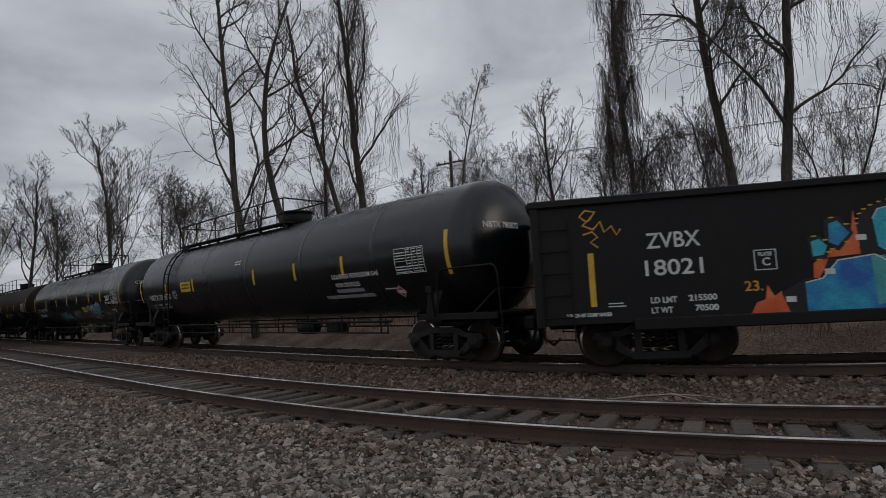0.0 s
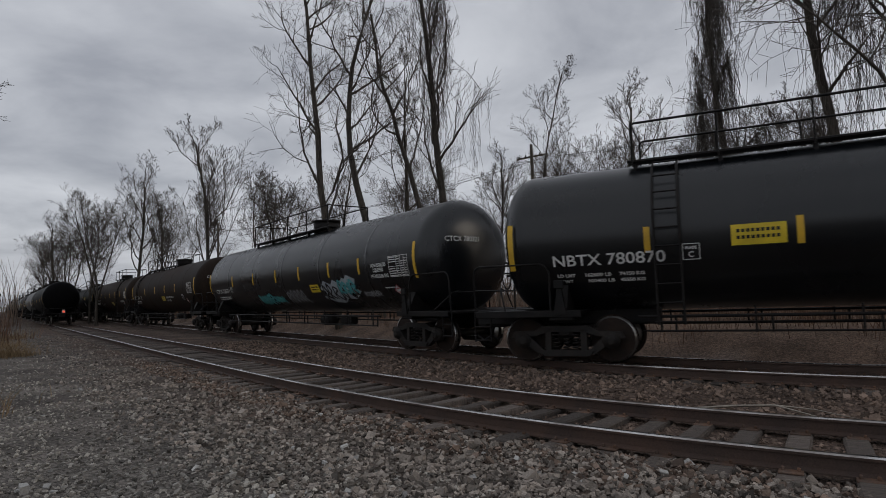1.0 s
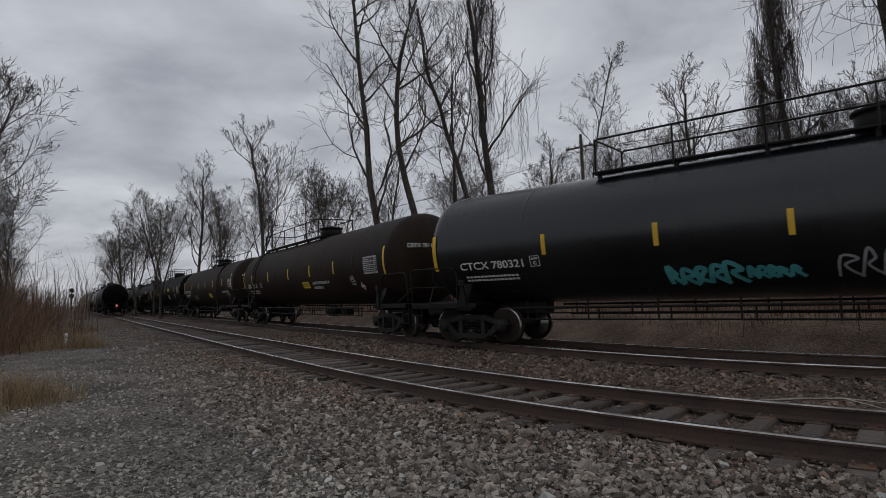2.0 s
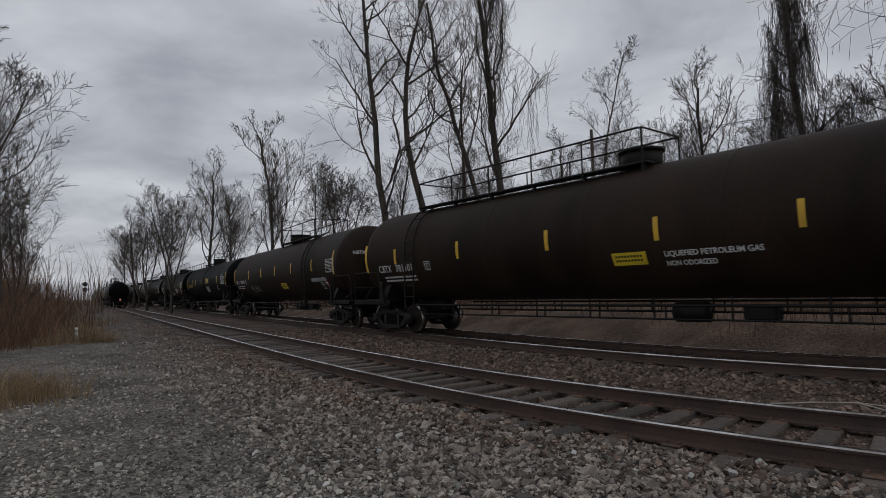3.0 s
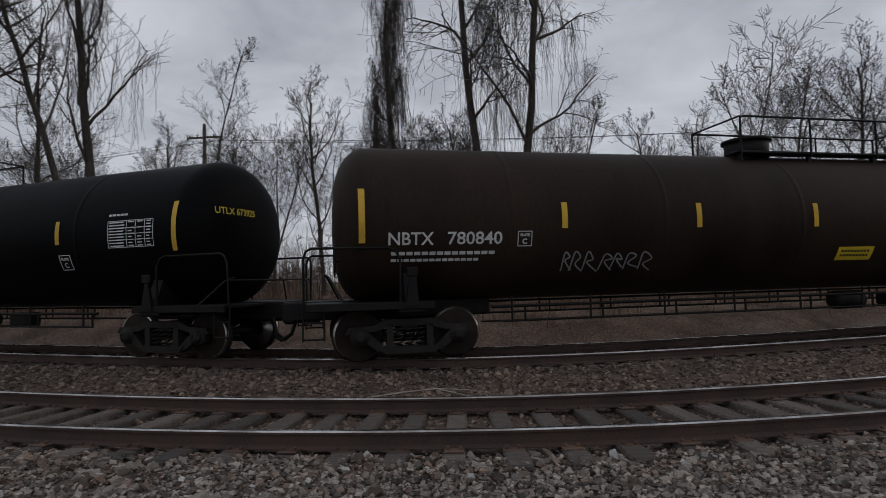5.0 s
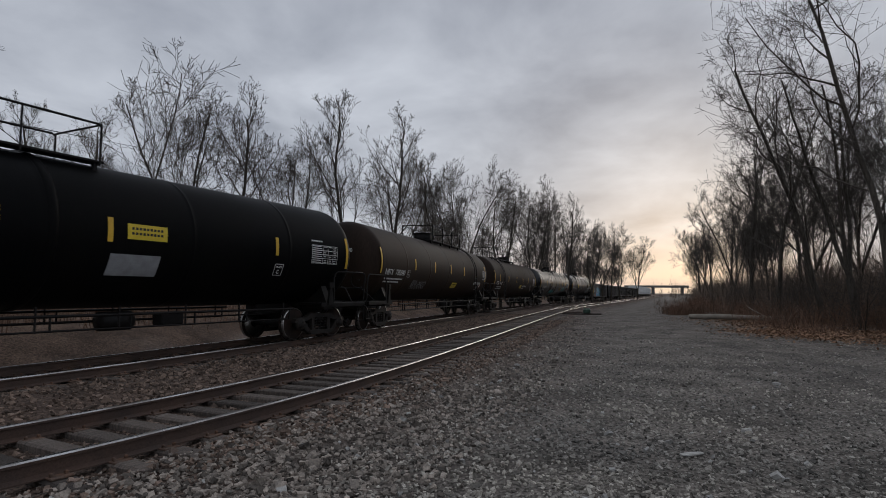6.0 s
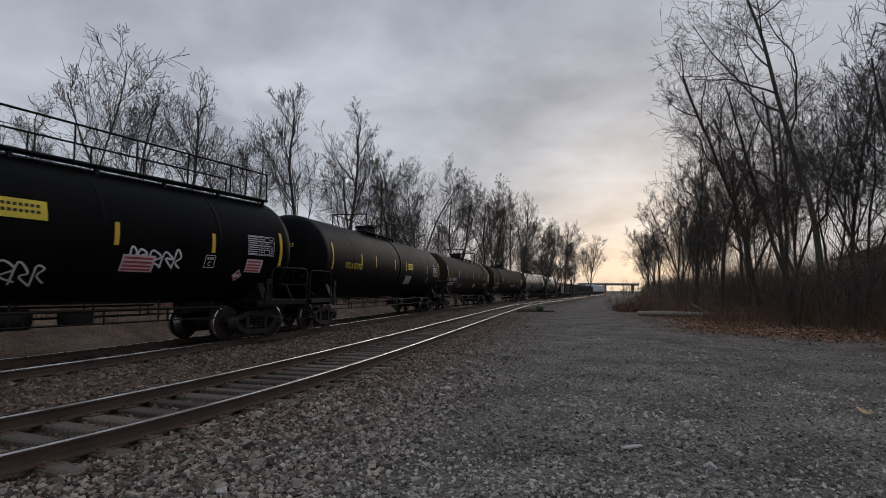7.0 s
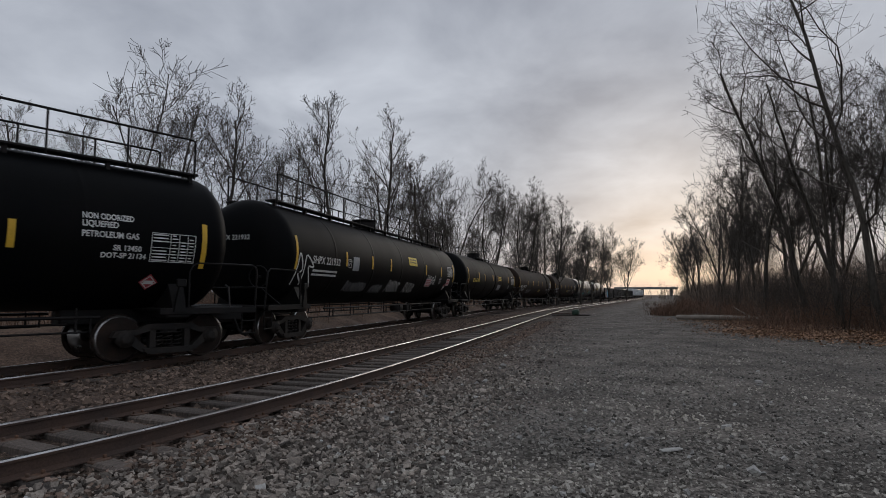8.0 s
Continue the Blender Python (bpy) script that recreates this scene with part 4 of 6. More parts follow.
def gondola(label, lettered):
    car = thing("gondola_car", label, "gondola car", "gondolas of the passing train")
    L, W, z0, z1 = 9.95, 1.5, 0.80, 2.88
    for y in (-1, 1):
        part("side_panel", Shape().box(0, y * (W - 0.02), (z0 + z1) / 2, 2 * L, 0.04, z1 - z0), M_GOND, car)
        part("top_chord", Shape().box(0, y * (W + 0.02), z1 + 0.03, 2 * L + 0.1, 0.14, 0.13, bev=0.02), M_GOND, car)
        part("side_sill", Shape().box(0, y * (W + 0.02), z0 - 0.04, 2 * L - 3.2, 0.10, 0.2, bev=0.02), M_GOND, car)
    for x in (-1, 1):
        part("end_panel", Shape().box(x * (L - 0.02), 0, (z0 + z1) / 2, 0.04, 2 * W - 0.08, z1 - z0), M_GOND, car)
        part("end_chord", Shape().box(x * (L + 0.02), 0, z1 + 0.03, 0.14, 2 * W - 0.12, 0.12, bev=0.02), M_GOND, car)
    part("floor_plate", Shape().box(0, 0, 0.95, 2 * L - 0.1, 2 * W - 0.1, 0.08), M_GOND, car)
    for y in (-1, 1):
        for x in np.arange(-8.0, 8.1, 1.6):
            if lettered and y < 0 and x < -3:
                continue
            part("rib", Shape().box(x, y * (W + 0.035), (z0 + z1) / 2, 0.12, 0.07, z1 - z0 - 0.1, bev=0.015), M_GOND, car)
    for x in (-1, 1):
        part("corner_post", Shape().box(x * (L - 0.05), -W - 0.03, (z0 + z1) / 2, 0.14, 0.08, z1 - z0 + 0.1, bev=0.02), M_GOND, car)
        ld = Shape()
        for z in np.arange(0.55, 2.7, 0.38):
            ld.tube([(x * (L - 0.12), -W - 0.09, z), (x * (L - 0.62), -W - 0.09, z)], 0.016, 5)
        for q in (0.12, 0.62):
            ld.tube([(x * (L - q), -W - 0.09, 0.5), (x * (L - q), -W - 0.09, 2.65)], 0.014, 5)
        part("ladder", ld, M_FRAME, car)
        part("coupler", ME_COUPLER, None, car).matrix_basis = pose(x * 9.95, 0, 0, 0, 0, 0 if x > 0 else 180)
        add_bogie(car, x * 7.9)
    part("underframe", Shape().box(0, 0, 0.80, 19.6, 0.42, 0.3, bev=0.03).box(7.6, 0, 0.86, 0.4, 2.6, 0.16, bev=0.03).box(-7.6, 0, 0.86, 0.4, 2.6, 0.16, bev=0.03), M_FRAME, car)
    if lettered:
        def flat(body_, x, z, h, m, w=None, lift=0.006):
            vs, fs = text_flat(body_, h, w, 0.004)
            part("lettering", Shape().add([(x + u, -W - lift, z + v) for u, v in vs], fs), m, car)

        def field(name, pts, m, lbl, lift):
            """A sprayed field with a free outline."""
            part(name, Shape().add([(x, -W - lift, z) for x, z in pts], [tuple(range(len(pts)))]), m, car, lbl)

        def line(name, pts, w, m, lbl, lift):
            sh = Shape()
            P = np.array(pts, float)
            d = np.gradient(P, axis=0)
            d /= np.linalg.norm(d, axis=1, keepdims=True) + 1e-9
            nn = np.stack([-d[:, 1], d[:, 0]], -1) * w / 2
            k = len(P)
            sh.add([(p[0], -W - lift, p[1]) for p in P + nn] + [(p[0], -W - lift, p[1]) for p in P - nn], [(i, i + 1, k + i + 1, k + i) for i in range(k - 1)])
            part(name, sh, m, car, lbl)

        flat("ZVBX", -8.05, 2.02, 0.27, M_WHITE, 0.86)
        flat("18021", -8.1, 1.56, 0.27, M_WHITE, 0.92)
        flat("LD LMT", -8.05, 1.10, 0.10, M_WHITE, 0.42)
        flat("215500", -7.45, 1.11, 0.10, M_WHITE, 0.44)
        flat("LT WT", -8.05, 0.93, 0.10, M_WHITE, 0.34)
        flat("70500", -7.36, 0.94, 0.10, M_WHITE, 0.36)
        flat("2 INCH HF COMP SHOES", -9.45, 0.92, 0.06, M_WHITE, 0.75)
        flat("PLATE", -6.33, 1.78, 0.06, M_WHITE, 0.2)
        flat("C", -6.28, 1.62, 0.13, M_WHITE, 0.12)
        flat("23.", -6.58, 1.22, 0.17, M_GOLD, 0.28)
        sh = Shape()
        for z in (1.56, 1.88):
            sh.box(-6.23, -W - 0.006, z, 0.32, 0.004, 0.016)
        for x in (-6.39, -6.07):
            sh.box(x, -W - 0.007, 1.72, 0.016, 0.004, 0.32)
        part("plate_box", sh, M_WHITE, car)
        part("reflective_strip", Shape().box(-8.98, -W - 0.008, 1.55, 0.1, 0.006, 0.92), M_YELLOW, car, "yellow reflective strip")
        part("small_print", Shape().box(-8.62, -W - 0.006, 1.13, 0.24, 0.003, 0.02).box(-8.6, -W - 0.006, 1.08, 0.28, 0.003, 0.02), M_WHITE, car)
        line("tag", [(-9.0, 2.55), (-9.12, 2.66), (-9.02, 2.76), (-8.86, 2.72), (-8.95, 2.6), (-9.08, 2.5), (-8.9, 2.42), (-8.78, 2.55), (-8.72, 2.36), (-8.6, 2.46), (-8.52, 2.3), (-8.45, 2.4)], 0.035, M_GOLD, "amber marker scrawl", 0.007)
        line("tag", [(-9.08, 2.34), (-8.92, 2.38), (-8.84, 2.28), (-8.96, 2.2), (-8.84, 2.1)], 0.03, M_GOLD, "amber marker scrawl", 0.0075)
        # large mural: flames, dark letter outlines, blue and cyan letters
        field("mural_flame", [(-6.53, 0.82), (-6.42, 1.03), (-6.28, 1.08), (-6.24, 1.31), (-6.14, 1.12), (-6.04, 1.2), (-5.92, 0.85), (-5.9, 0.8)], M_ORANGE, "orange sprayed flames", 0.006)
        field("mural_flame", [(-5.55, 1.38), (-5.53, 1.61), (-5.34, 1.75), (-5.18, 1.89), (-4.97, 1.98), (-4.89, 2.42), (-4.85, 1.97), (-4.85, 1.72), (-5.31, 1.69), (-5.39, 1.5), (-5.47, 1.37)], M_ORANGE, "orange sprayed flames", 0.009)
        field("mural_outline", [(-5.92, 0.81), (-6.04, 1.17), (-5.66, 1.38), (-5.39, 1.37), (-5.34, 1.67), (-4.92, 1.67), (-4.84, 1.82), (-4.92, 2.08), (-4.76, 2.39), (-4.5, 2.52), (-3.98, 2.51), (-3.75, 2.38), (-3.75, 0.81)], M_INK, "black sprayed letter outline", 0.007)
        field("mural_outline", [(-5.59, 2.03), (-5.4, 2.06), (-5.26, 1.89), (-5.33, 1.67), (-5.56, 1.66)], M_INK, "black sprayed outline", 0.011)
        field("mural_outline", [(-5.33, 2.3), (-5.1, 2.35), (-4.91, 2.06), (-5.14, 1.79), (-5.34, 1.86)], M_INK, "black sprayed outline", 0.011)
        field("mural_letter", [(-5.68, 0.83), (-5.68, 1.31), (-5.42, 1.37), (-5.18, 1.64), (-4.66, 1.7), (-4.29, 1.48), (-4.14, 1.29), (-3.98, 1.34), (-3.75, 1.4), (-3.75, 0.83)], M_BLUE, "blue sprayed letter", 0.010)
        field("mural_letter", [(-4.71, 1.68), (-4.51, 1.68), (-4.49, 0.94), (-4.68, 0.91)], M_TEAL, "teal sprayed band", 0.0115)
        field("mural_letter", [(-4.63, 2.26), (-4.55, 2.41), (-4.29, 2.47), (-3.98, 2.43), (-3.8, 2.26), (-3.75, 1.99), (-3.82, 1.8), (-3.93, 1.85), (-4.03, 2.0), (-4.19, 2.07), (-4.28, 1.98), (-4.08, 1.85), (-3.75, 1.69), (-3.75, 1.52), (-4.03, 1.4), (-4.19, 1.56), (-4.42, 1.69), (-4.59, 1.82)], M_CYAN, "cyan sprayed letter", 0.012)
        field("mural_shard", [(-5.54, 1.96), (-5.42, 2.0), (-5.31, 1.88), (-5.37, 1.74), (-5.53, 1.72)], M_CYAN, "cyan sprayed shard", 0.013)
        field("mural_shard", [(-5.26, 2.23), (-5.13, 2.27), (-4.97, 2.06), (-5.16, 1.87), (-5.28, 1.93)], M_BLUE, "blue sprayed shard", 0.013)
        field("mural_letter", [(-3.6, 0.9), (-3.5, 1.9), (-2.8, 2.3), (-2.1, 1.9), (-2.4, 1.4), (-1.9, 0.9)], M_BLUE, "blue sprayed letter", 0.010)
        field("mural_letter", [(-1.8, 0.9), (-1.9, 2.0), (-1.2, 2.3), (-0.7, 2.0), (-0.7, 0.9)], M_CYAN, "cyan sprayed letter", 0.010)
        for loop in ([(-4.58, 2.13), (-4.49, 2.24), (-4.37, 2.18), (-4.35, 2.03), (-4.46, 1.94), (-4.55, 2.01)], [(-4.19, 1.11), (-4.06, 1.24), (-3.88, 1.18), (-3.85, 1.01), (-4.01, 0.92), (-4.15, 0.97)]):
            line("mural_edge", loop + loop[:1], 0.02, M_BLUE, "blue sprayed petal line", 0.0145)
        line("mural_edge", [(-5.68, 0.83), (-5.68, 1.31), (-5.42, 1.37), (-5.18, 1.64), (-4.66, 1.7), (-4.29, 1.48), (-4.14, 1.29), (-3.98, 1.34), (-3.75, 1.4), (-3.75, 0.83)][1:9], 0.022, M_WHITE, "white sprayed edge", 0.0135)
        line("mural_edge", [(-4.63, 2.26), (-4.55, 2.41), (-4.29, 2.47), (-3.98, 2.43), (-3.8, 2.26), (-3.75, 1.99), (-3.82, 1.8), (-3.93, 1.85), (-4.03, 2.0), (-4.19, 2.07), (-4.28, 1.98), (-4.08, 1.85), (-3.75, 1.69), (-3.75, 1.52), (-4.03, 1.4), (-4.19, 1.56), (-4.42, 1.69), (-4.59, 1.82)][:7], 0.02, M_WHITE, "white sprayed edge", 0.0135)
        line("mural_edge", [(-4.63, 2.26), (-4.55, 2.41), (-4.29, 2.47), (-3.98, 2.43), (-3.8, 2.26), (-3.75, 1.99), (-3.82, 1.8), (-3.93, 1.85), (-4.03, 2.0), (-4.19, 2.07), (-4.28, 1.98), (-4.08, 1.85), (-3.75, 1.69), (-3.75, 1.52), (-4.03, 1.4), (-4.19, 1.56), (-4.42, 1.69), (-4.59, 1.82)][8:16], 0.02, M_WHITE, "white sprayed edge", 0.0135)
        for loop in ([(-5.59, 2.03), (-5.4, 2.06), (-5.26, 1.89), (-5.33, 1.67), (-5.56, 1.66)], [(-5.33, 2.3), (-5.1, 2.35), (-4.91, 2.06), (-5.14, 1.79), (-5.34, 1.86)]):
            for (xa, za), (xb, zb) in zip(loop[:-1], loop[1:]):
                part("mural_dash", Shape().box((xa + xb) / 2, -W - 0.014, (za + zb) / 2, 0.07, 0.003, 0.022), M_YELLOW, car)
        for k in range(15):
            a = math.pi * (1.0 - k / 14)
            part("mural_dash", Shape().box(-4.25 + 0.62 * math.cos(a), -W - 0.014, 2.2 + 0.36 * math.sin(a), 0.055, 0.003, 0.022), M_YELLOW, car)
        for x, z in [(-5.91, 1.06), (-5.31, 1.47), (-4.82, 1.98), (-4.18, 1.96), (-4.21, 1.42)]:
            part("mural_highlight", Shape().box(x, -W - 0.0145, z, 0.15, 0.003, 0.09, bev=0.001), M_WHITE, car)
    return car


gon = gondola("black gondola car with white lettering and a blue mural", True)
CARS.append((gon, 0.03))

c1 = tank_car("glossy black tank car with yellow strips and white lettering", M_BLACK, lifted(0.06, dict(
    strips=tall(-9.0, 8.65) + short(-6.35, -3.9, 0.5, 2.8, 5.0), panels=[(7.0, 7.95, 1.85, 2.4)], diamonds=[(6.9, 1.42)],
    texts=[("NBTX 780870", -8.15, 1.78, 0.22, 2.1, M_WHITE), ("LIQUEFIED PETROLEUM GAS", 4.5, 1.86, 0.11, 1.85, M_WHITE), ("NON ODORIZED", 4.55, 1.66, 0.11, 1.0, M_WHITE),
           ("LD LMT", -8.1, 1.55, 0.07, 0.36, M_WHITE), ("162600 LB", -7.55, 1.55, 0.07, 0.5, M_WHITE), ("74150 KG", -6.9, 1.55, 0.07, 0.46, M_WHITE),
           ("LT WT", -8.1, 1.42, 0.07, 0.3, M_WHITE), ("100400 LB", -7.5, 1.42, 0.07, 0.5, M_WHITE), ("45550 KG", -6.9, 1.42, 0.07, 0.46, M_WHITE)],
    yellow=[(-4.95, -4.1, 2.0, 2.35)], grey=[(4.5, 5.6, 1.5, 1.6), (3.9, 5.9, 1.33, 1.43)], plate=[(-5.75, 1.8, 0.28)],
    bars=[(-0.7, 2.72, 0.4, 0.04), (-0.7, 2.64, 0.4, 0.04), (6.4, 1.5, 0.4, 0.03)])), (-6.7, 1.3), 0.7, ladder=-6.0)
add_end_text(c1, "NBTX 780870")
CARS.append((c1, 1))

c2 = tank_car("black tank car with silver and teal graffiti", M_BLACK, lifted(0.1, dict(
    strips=tall(-8.9, 8.6) + short(-5.6, -3.0, -0.6, 1.5, 3.8, 5.75), panels=[(7.4, 8.3, 1.82, 2.36)], diamonds=[(7.5, 1.42)],
    texts=[("NON-ODORIZED", 6.45, 2.12, 0.10, 0.8, M_WHITE), ("LIQUEFIED", 6.55, 1.97, 0.10, 0.55, M_WHITE), ("PETROLEUM GAS", 6.4, 1.82, 0.10, 0.9, M_WHITE),
           ("CTCX 780321", -8.1, 1.72, 0.19, 1.9, M_WHITE)],
    yellow=[(2.2, 2.85, 1.5, 1.78)], plate=[(-6.0, 1.72, 0.24)], bars=[(-8.0, 1.5, 1.6, 0.05), (-8.0, 1.4, 1.6, 0.05), (6.9, 1.5, 0.6, 0.03)])), (-4.6, 2.6), 0.8)
add_end_text(c2, "CTCX 780321")
blob(c2, "graffiti", [(2.9, 1.35), (2.95, 1.75), (3.3, 1.98), (3.7, 1.8), (3.95, 2.0), (4.3, 1.85), (4.6, 2.02), (4.95, 1.92), (4.9, 2.1), (5.4, 1.95), (5.2, 1.7), (5.5, 1.55), (4.9, 1.25), (4.4, 1.3), (4.0, 1.1), (3.5, 1.15)], M_SILVER, "silver sprayed block letters")
strokes(c2, "graffiti", scrawl(3, 3.1, 1.28, 2.0, 0.55), 0.07, M_INK, "dark letter lines", 0.010)
strokes(c2, "graffiti", scrawl(5, 4.2, 1.5, 0.9, 0.4), 0.08, M_TEAL, "teal letter lines", 0.011)
strokes(c2, "graffiti", scrawl(8, -2.9, 1.15, 1.3, 0.45), 0.10, M_TEAL, "teal tag")
strokes(c2, "graffiti", scrawl(9, -1.4, 1.25, 0.8, 0.25), 0.08, M_TEAL, "teal tag")
strokes(c2, "graffiti", scrawl(10, 0.0, 1.2, 1.5, 0.5), 0.05, M_GREYP, "grey tag")
strokes(c2, "graffiti", scrawl(11, 5.6, 1.35, 0.8, 0.18), 0.035, M_GREYP, "grey tag")
CARS.append((c2, 2))

c3 = tank_car("sooty brown-black tank car with white lettering", M_BROWN, lifted(0.16, dict(
    strips=tall(-8.9, 8.6) + short(-7.2, -4.2, -1.0, 1.8, 4.4), panels=[(7.1, 8.1, 1.85, 2.4)], diamonds=[(6.6, 1.42)],
    texts=[("CBTX", -8.2, 1.72, 0.23, 0.72, M_WHITE), ("781101", -7.25, 1.72, 0.23, 0.86, M_WHITE), ("LIQUEFIED PETROLEUM GAS", 1.9, 1.62, 0.11, 1.85, M_WHITE), ("NON ODORIZED", 1.9, 1.44, 0.11, 1.0, M_WHITE)],
    yellow=[(0.7, 1.5, 1.5, 1.78)], plate=[(-5.75, 1.72, 0.25), (5.8, 1.5, 0.3)], bars=[(-8.0, 1.52, 1.7, 0.06), (-8.0, 1.4, 1.7, 0.06)])), (-6.8, 1.3), 0.7, ladder=-6.3)
add_end_text(c3, "CBTX 781101")
CARS.append((c3, 3))

c4 = tank_car("weathered brown-black tank car with faded lettering", M_BROWN, lifted(0.26, dict(
    strips=tall(-8.9, 8.4) + short(-5.2, -2.4, 0.3, 3.0, 5.9), panels=[(7.6, 8.5, 1.85, 2.35)], diamonds=[(7.3, 1.42)],
    texts=[("NBTX", -8.45, 1.70, 0.22, 0.8, M_WHITE), ("780840", -7.4, 1.70, 0.22, 1.0, M_WHITE), ("LIQUEFIED PETROLEUM GAS", 5.6, 1.52, 0.11, 1.8, M_WHITE)],
    yellow=[(0.95, 1.85, 1.25, 1.55)], plate=[(-6.1, 1.66, 0.26), (6.6, 1.15, 0.3)], bars=[(-8.4, 1.52, 1.9, 0.06), (-8.4, 1.40, 1.6, 0.05)], grey=[(5.6, 7.3, 1.50, 1.66)])), (-0.9, 4.6), 0.0, ladder=5.2)
add_end_text(c4, "NBTX 780840")
strokes(c4, "graffiti", scrawl(21, -5.2, 1.4, 1.7, 0.4), 0.03, M_GREYP, "faint grey tag")
CARS.append((c4, 4))

c5 = tank_car("matt black tank car with yellow lettering", M_BLACK2, lifted(0.28, dict(
    strips=tall(-8.3, 8.75) + short(-5.4, -3.6, -0.8, 1.15, 5.7), panels=[(7.1, 8.25, 1.85, 2.35)],
    texts=[("UTLX 673925", -7.1, 1.82, 0.22, 1.8, M_YPLAC), ], yellow=[(1.5, 2.4, 2.05, 2.35)], plate=[(5.7, 1.45, 0.3)],
    bars=[(7.1, 2.45, 0.5, 0.04)], grey=[(1.2, 2.3, 1.3, 1.75)])), (-3.2, 1.4), -0.9)
add_end_text(c5, "UTLX 673925", M_YPLAC)
part("saddle_band", Shape().lathe([(0.0, RT), (0.05, RT + 0.03), (0.15, RT + 0.03), (0.2, RT)], "x", 56, (0, 0, ZC)), M_BLACK2, c5)
CARS.append((c5, 5))

c6 = tank_car("black tank car with full-length railing and white tags", M_BLACK2, lifted(0.22, dict(
    strips=tall(-8.6, 8.5) + short(-5.4, -3.2, -1.3, 3.4, 6.0), panels=[(7.2, 8.2, 2.0, 2.5)], diamonds=[(7.0, 1.42)],
    texts=[("SHPX 221932", -7.7, 1.95, 0.22, 1.8, M_WHITE)], yellow=[(0.9, 2.0, 2.3, 2.65)], plate=[(-5.3, 1.95, 0.25), (5.8, 1.6, 0.3)],
    bars=[(-7.6, 1.72, 1.6, 0.06), (-7.6, 1.6, 1.6, 0.06)], grey=[(-4.9, -4.4, 1.85, 2.3)], signs=[(7.2, 7.8, 1.52, 1.88), (3.6, 4.4, 1.42, 1.8)])), (-8.7, 8.7), -0.6, full_rail=True)
add_end_text(c6, "SHPX 221932")
strokes(c6, "graffiti", scrawl(31, -8.5, 1.5, 0.5, 0.9), 0.05, M_WHITE, "white bubble tag")
strokes(c6, "graffiti", scrawl(32, -5.0, 1.3, 1.6, 0.38), 0.035, M_GREYP, "grey tag")
strokes(c6, "graffiti", scrawl(33, -2.7, 1.25, 1.0, 0.35), 0.035, M_GREYP, "grey tag")
strokes(c6, "graffiti", scrawl(34, -1.2, 1.3, 1.5, 0.5), 0.04, M_WHITE, "white tag")
strokes(c6, "graffiti", scrawl(35, 0.9, 1.25, 1.2, 0.5), 0.04, M_WHITE, "white tag")
strokes(c6, "graffiti", scrawl(36, 3.7, 1.75, 1.3, 0.4), 0.045, M_WHITE, "white tag")
CARS.append((c6, 6))

c7 = tank_car("black tank car with large white gas lettering", M_BLACK2, lifted(0.06, dict(
    strips=tall(-8.9, 8.5) + short(-6.0, -3.0, 0.0, 2.9, 5.1), panels=[(7.4, 8.3, 1.85, 2.4)], diamonds=[(7.5, 1.40)],
    texts=[("NON ODORIZED", 6.15, 2.56, 0.11, 0.9, M_WHITE), ("LIQUEFIED", 6.15, 2.40, 0.11, 0.62, M_WHITE), ("PETROLEUM GAS", 6.15, 2.24, 0.11, 1.0, M_WHITE),
           ("SR 13450", 6.7, 2.02, 0.10, 0.52, M_WHITE), ("DOT-SP 21134", 6.5, 1.88, 0.10, 0.82, M_WHITE)],
    yellow=[(4.0, 4.8, 1.72, 1.95)], bars=[(4.1, 2.05, 0.6, 0.05), (-8.0, 1.5, 1.7, 0.06)], plate=[(-5.8, 1.78, 0.27)])), (-8.7, 8.7), 0.0, full_rail=True)
CARS.append((c7, 7))

# the cars behind, and those ahead: copies in their own paints
g1 = tank_car("faded grey tank car far down the train", M_GREY, dict(strips=tall(-8.9, 8.6) + short(-6, -3, 0, 3, 6), panels=[(7.2, 8.1, 1.85, 2.4)]), (-2.5, 2.5), 0.0)
g2 = tank_car("sooty dark tank car far down the train", M_BLACK2, dict(strips=tall(-8.9, 8.6) + short(-6, -3, 0, 3, 6), panels=[(7.2, 8.1, 1.85, 2.4)]), (-2.5, 2.5), 0.0)
CARS += [(g1, 8), (g2, 9)]
for k in range(10, 17):
    CARS.append((copy_thing(g1 if k % 3 == 2 else g2, Matrix()), k))
far_gon = gondola("plain black gondola car", False)
CARS.append((far_gon, -1))
for k in range(-4, -1):
    CARS.append((copy_thing(far_gon, Matrix()), k))


def container_car():
    car = thing("container_car", "white container on a flat car far ahead", "container car", "containers of the passing train")
    box = Shape().box(0, 0, 2.5, 17.5, 2.5, 2.7, bev=0.05)
    for x in np.arange(-8.5, 8.6, 0.5):
        box.box(x, -1.27, 2.5, 0.2, 0.05, 2.5)
    part("container", box, M_BOXCAR, car)
    part("deck", Shape().box(0, 0, 1.0, 19.6, 2.6, 0.25, bev=0.03), M_FRAME, car)
    for s in (-1, 1):
        part("coupler", ME_COUPLER, None, car).matrix_basis = pose(s * 9.95, 0, 0, 0, 0, 0 if s > 0 else 180)
        add_bogie(car, s * 7.75)
    return car


cont = container_car()
CARS.append((cont, -5))
for k in range(-9, -5):
    CARS.append((copy_thing(cont, Matrix()), k))

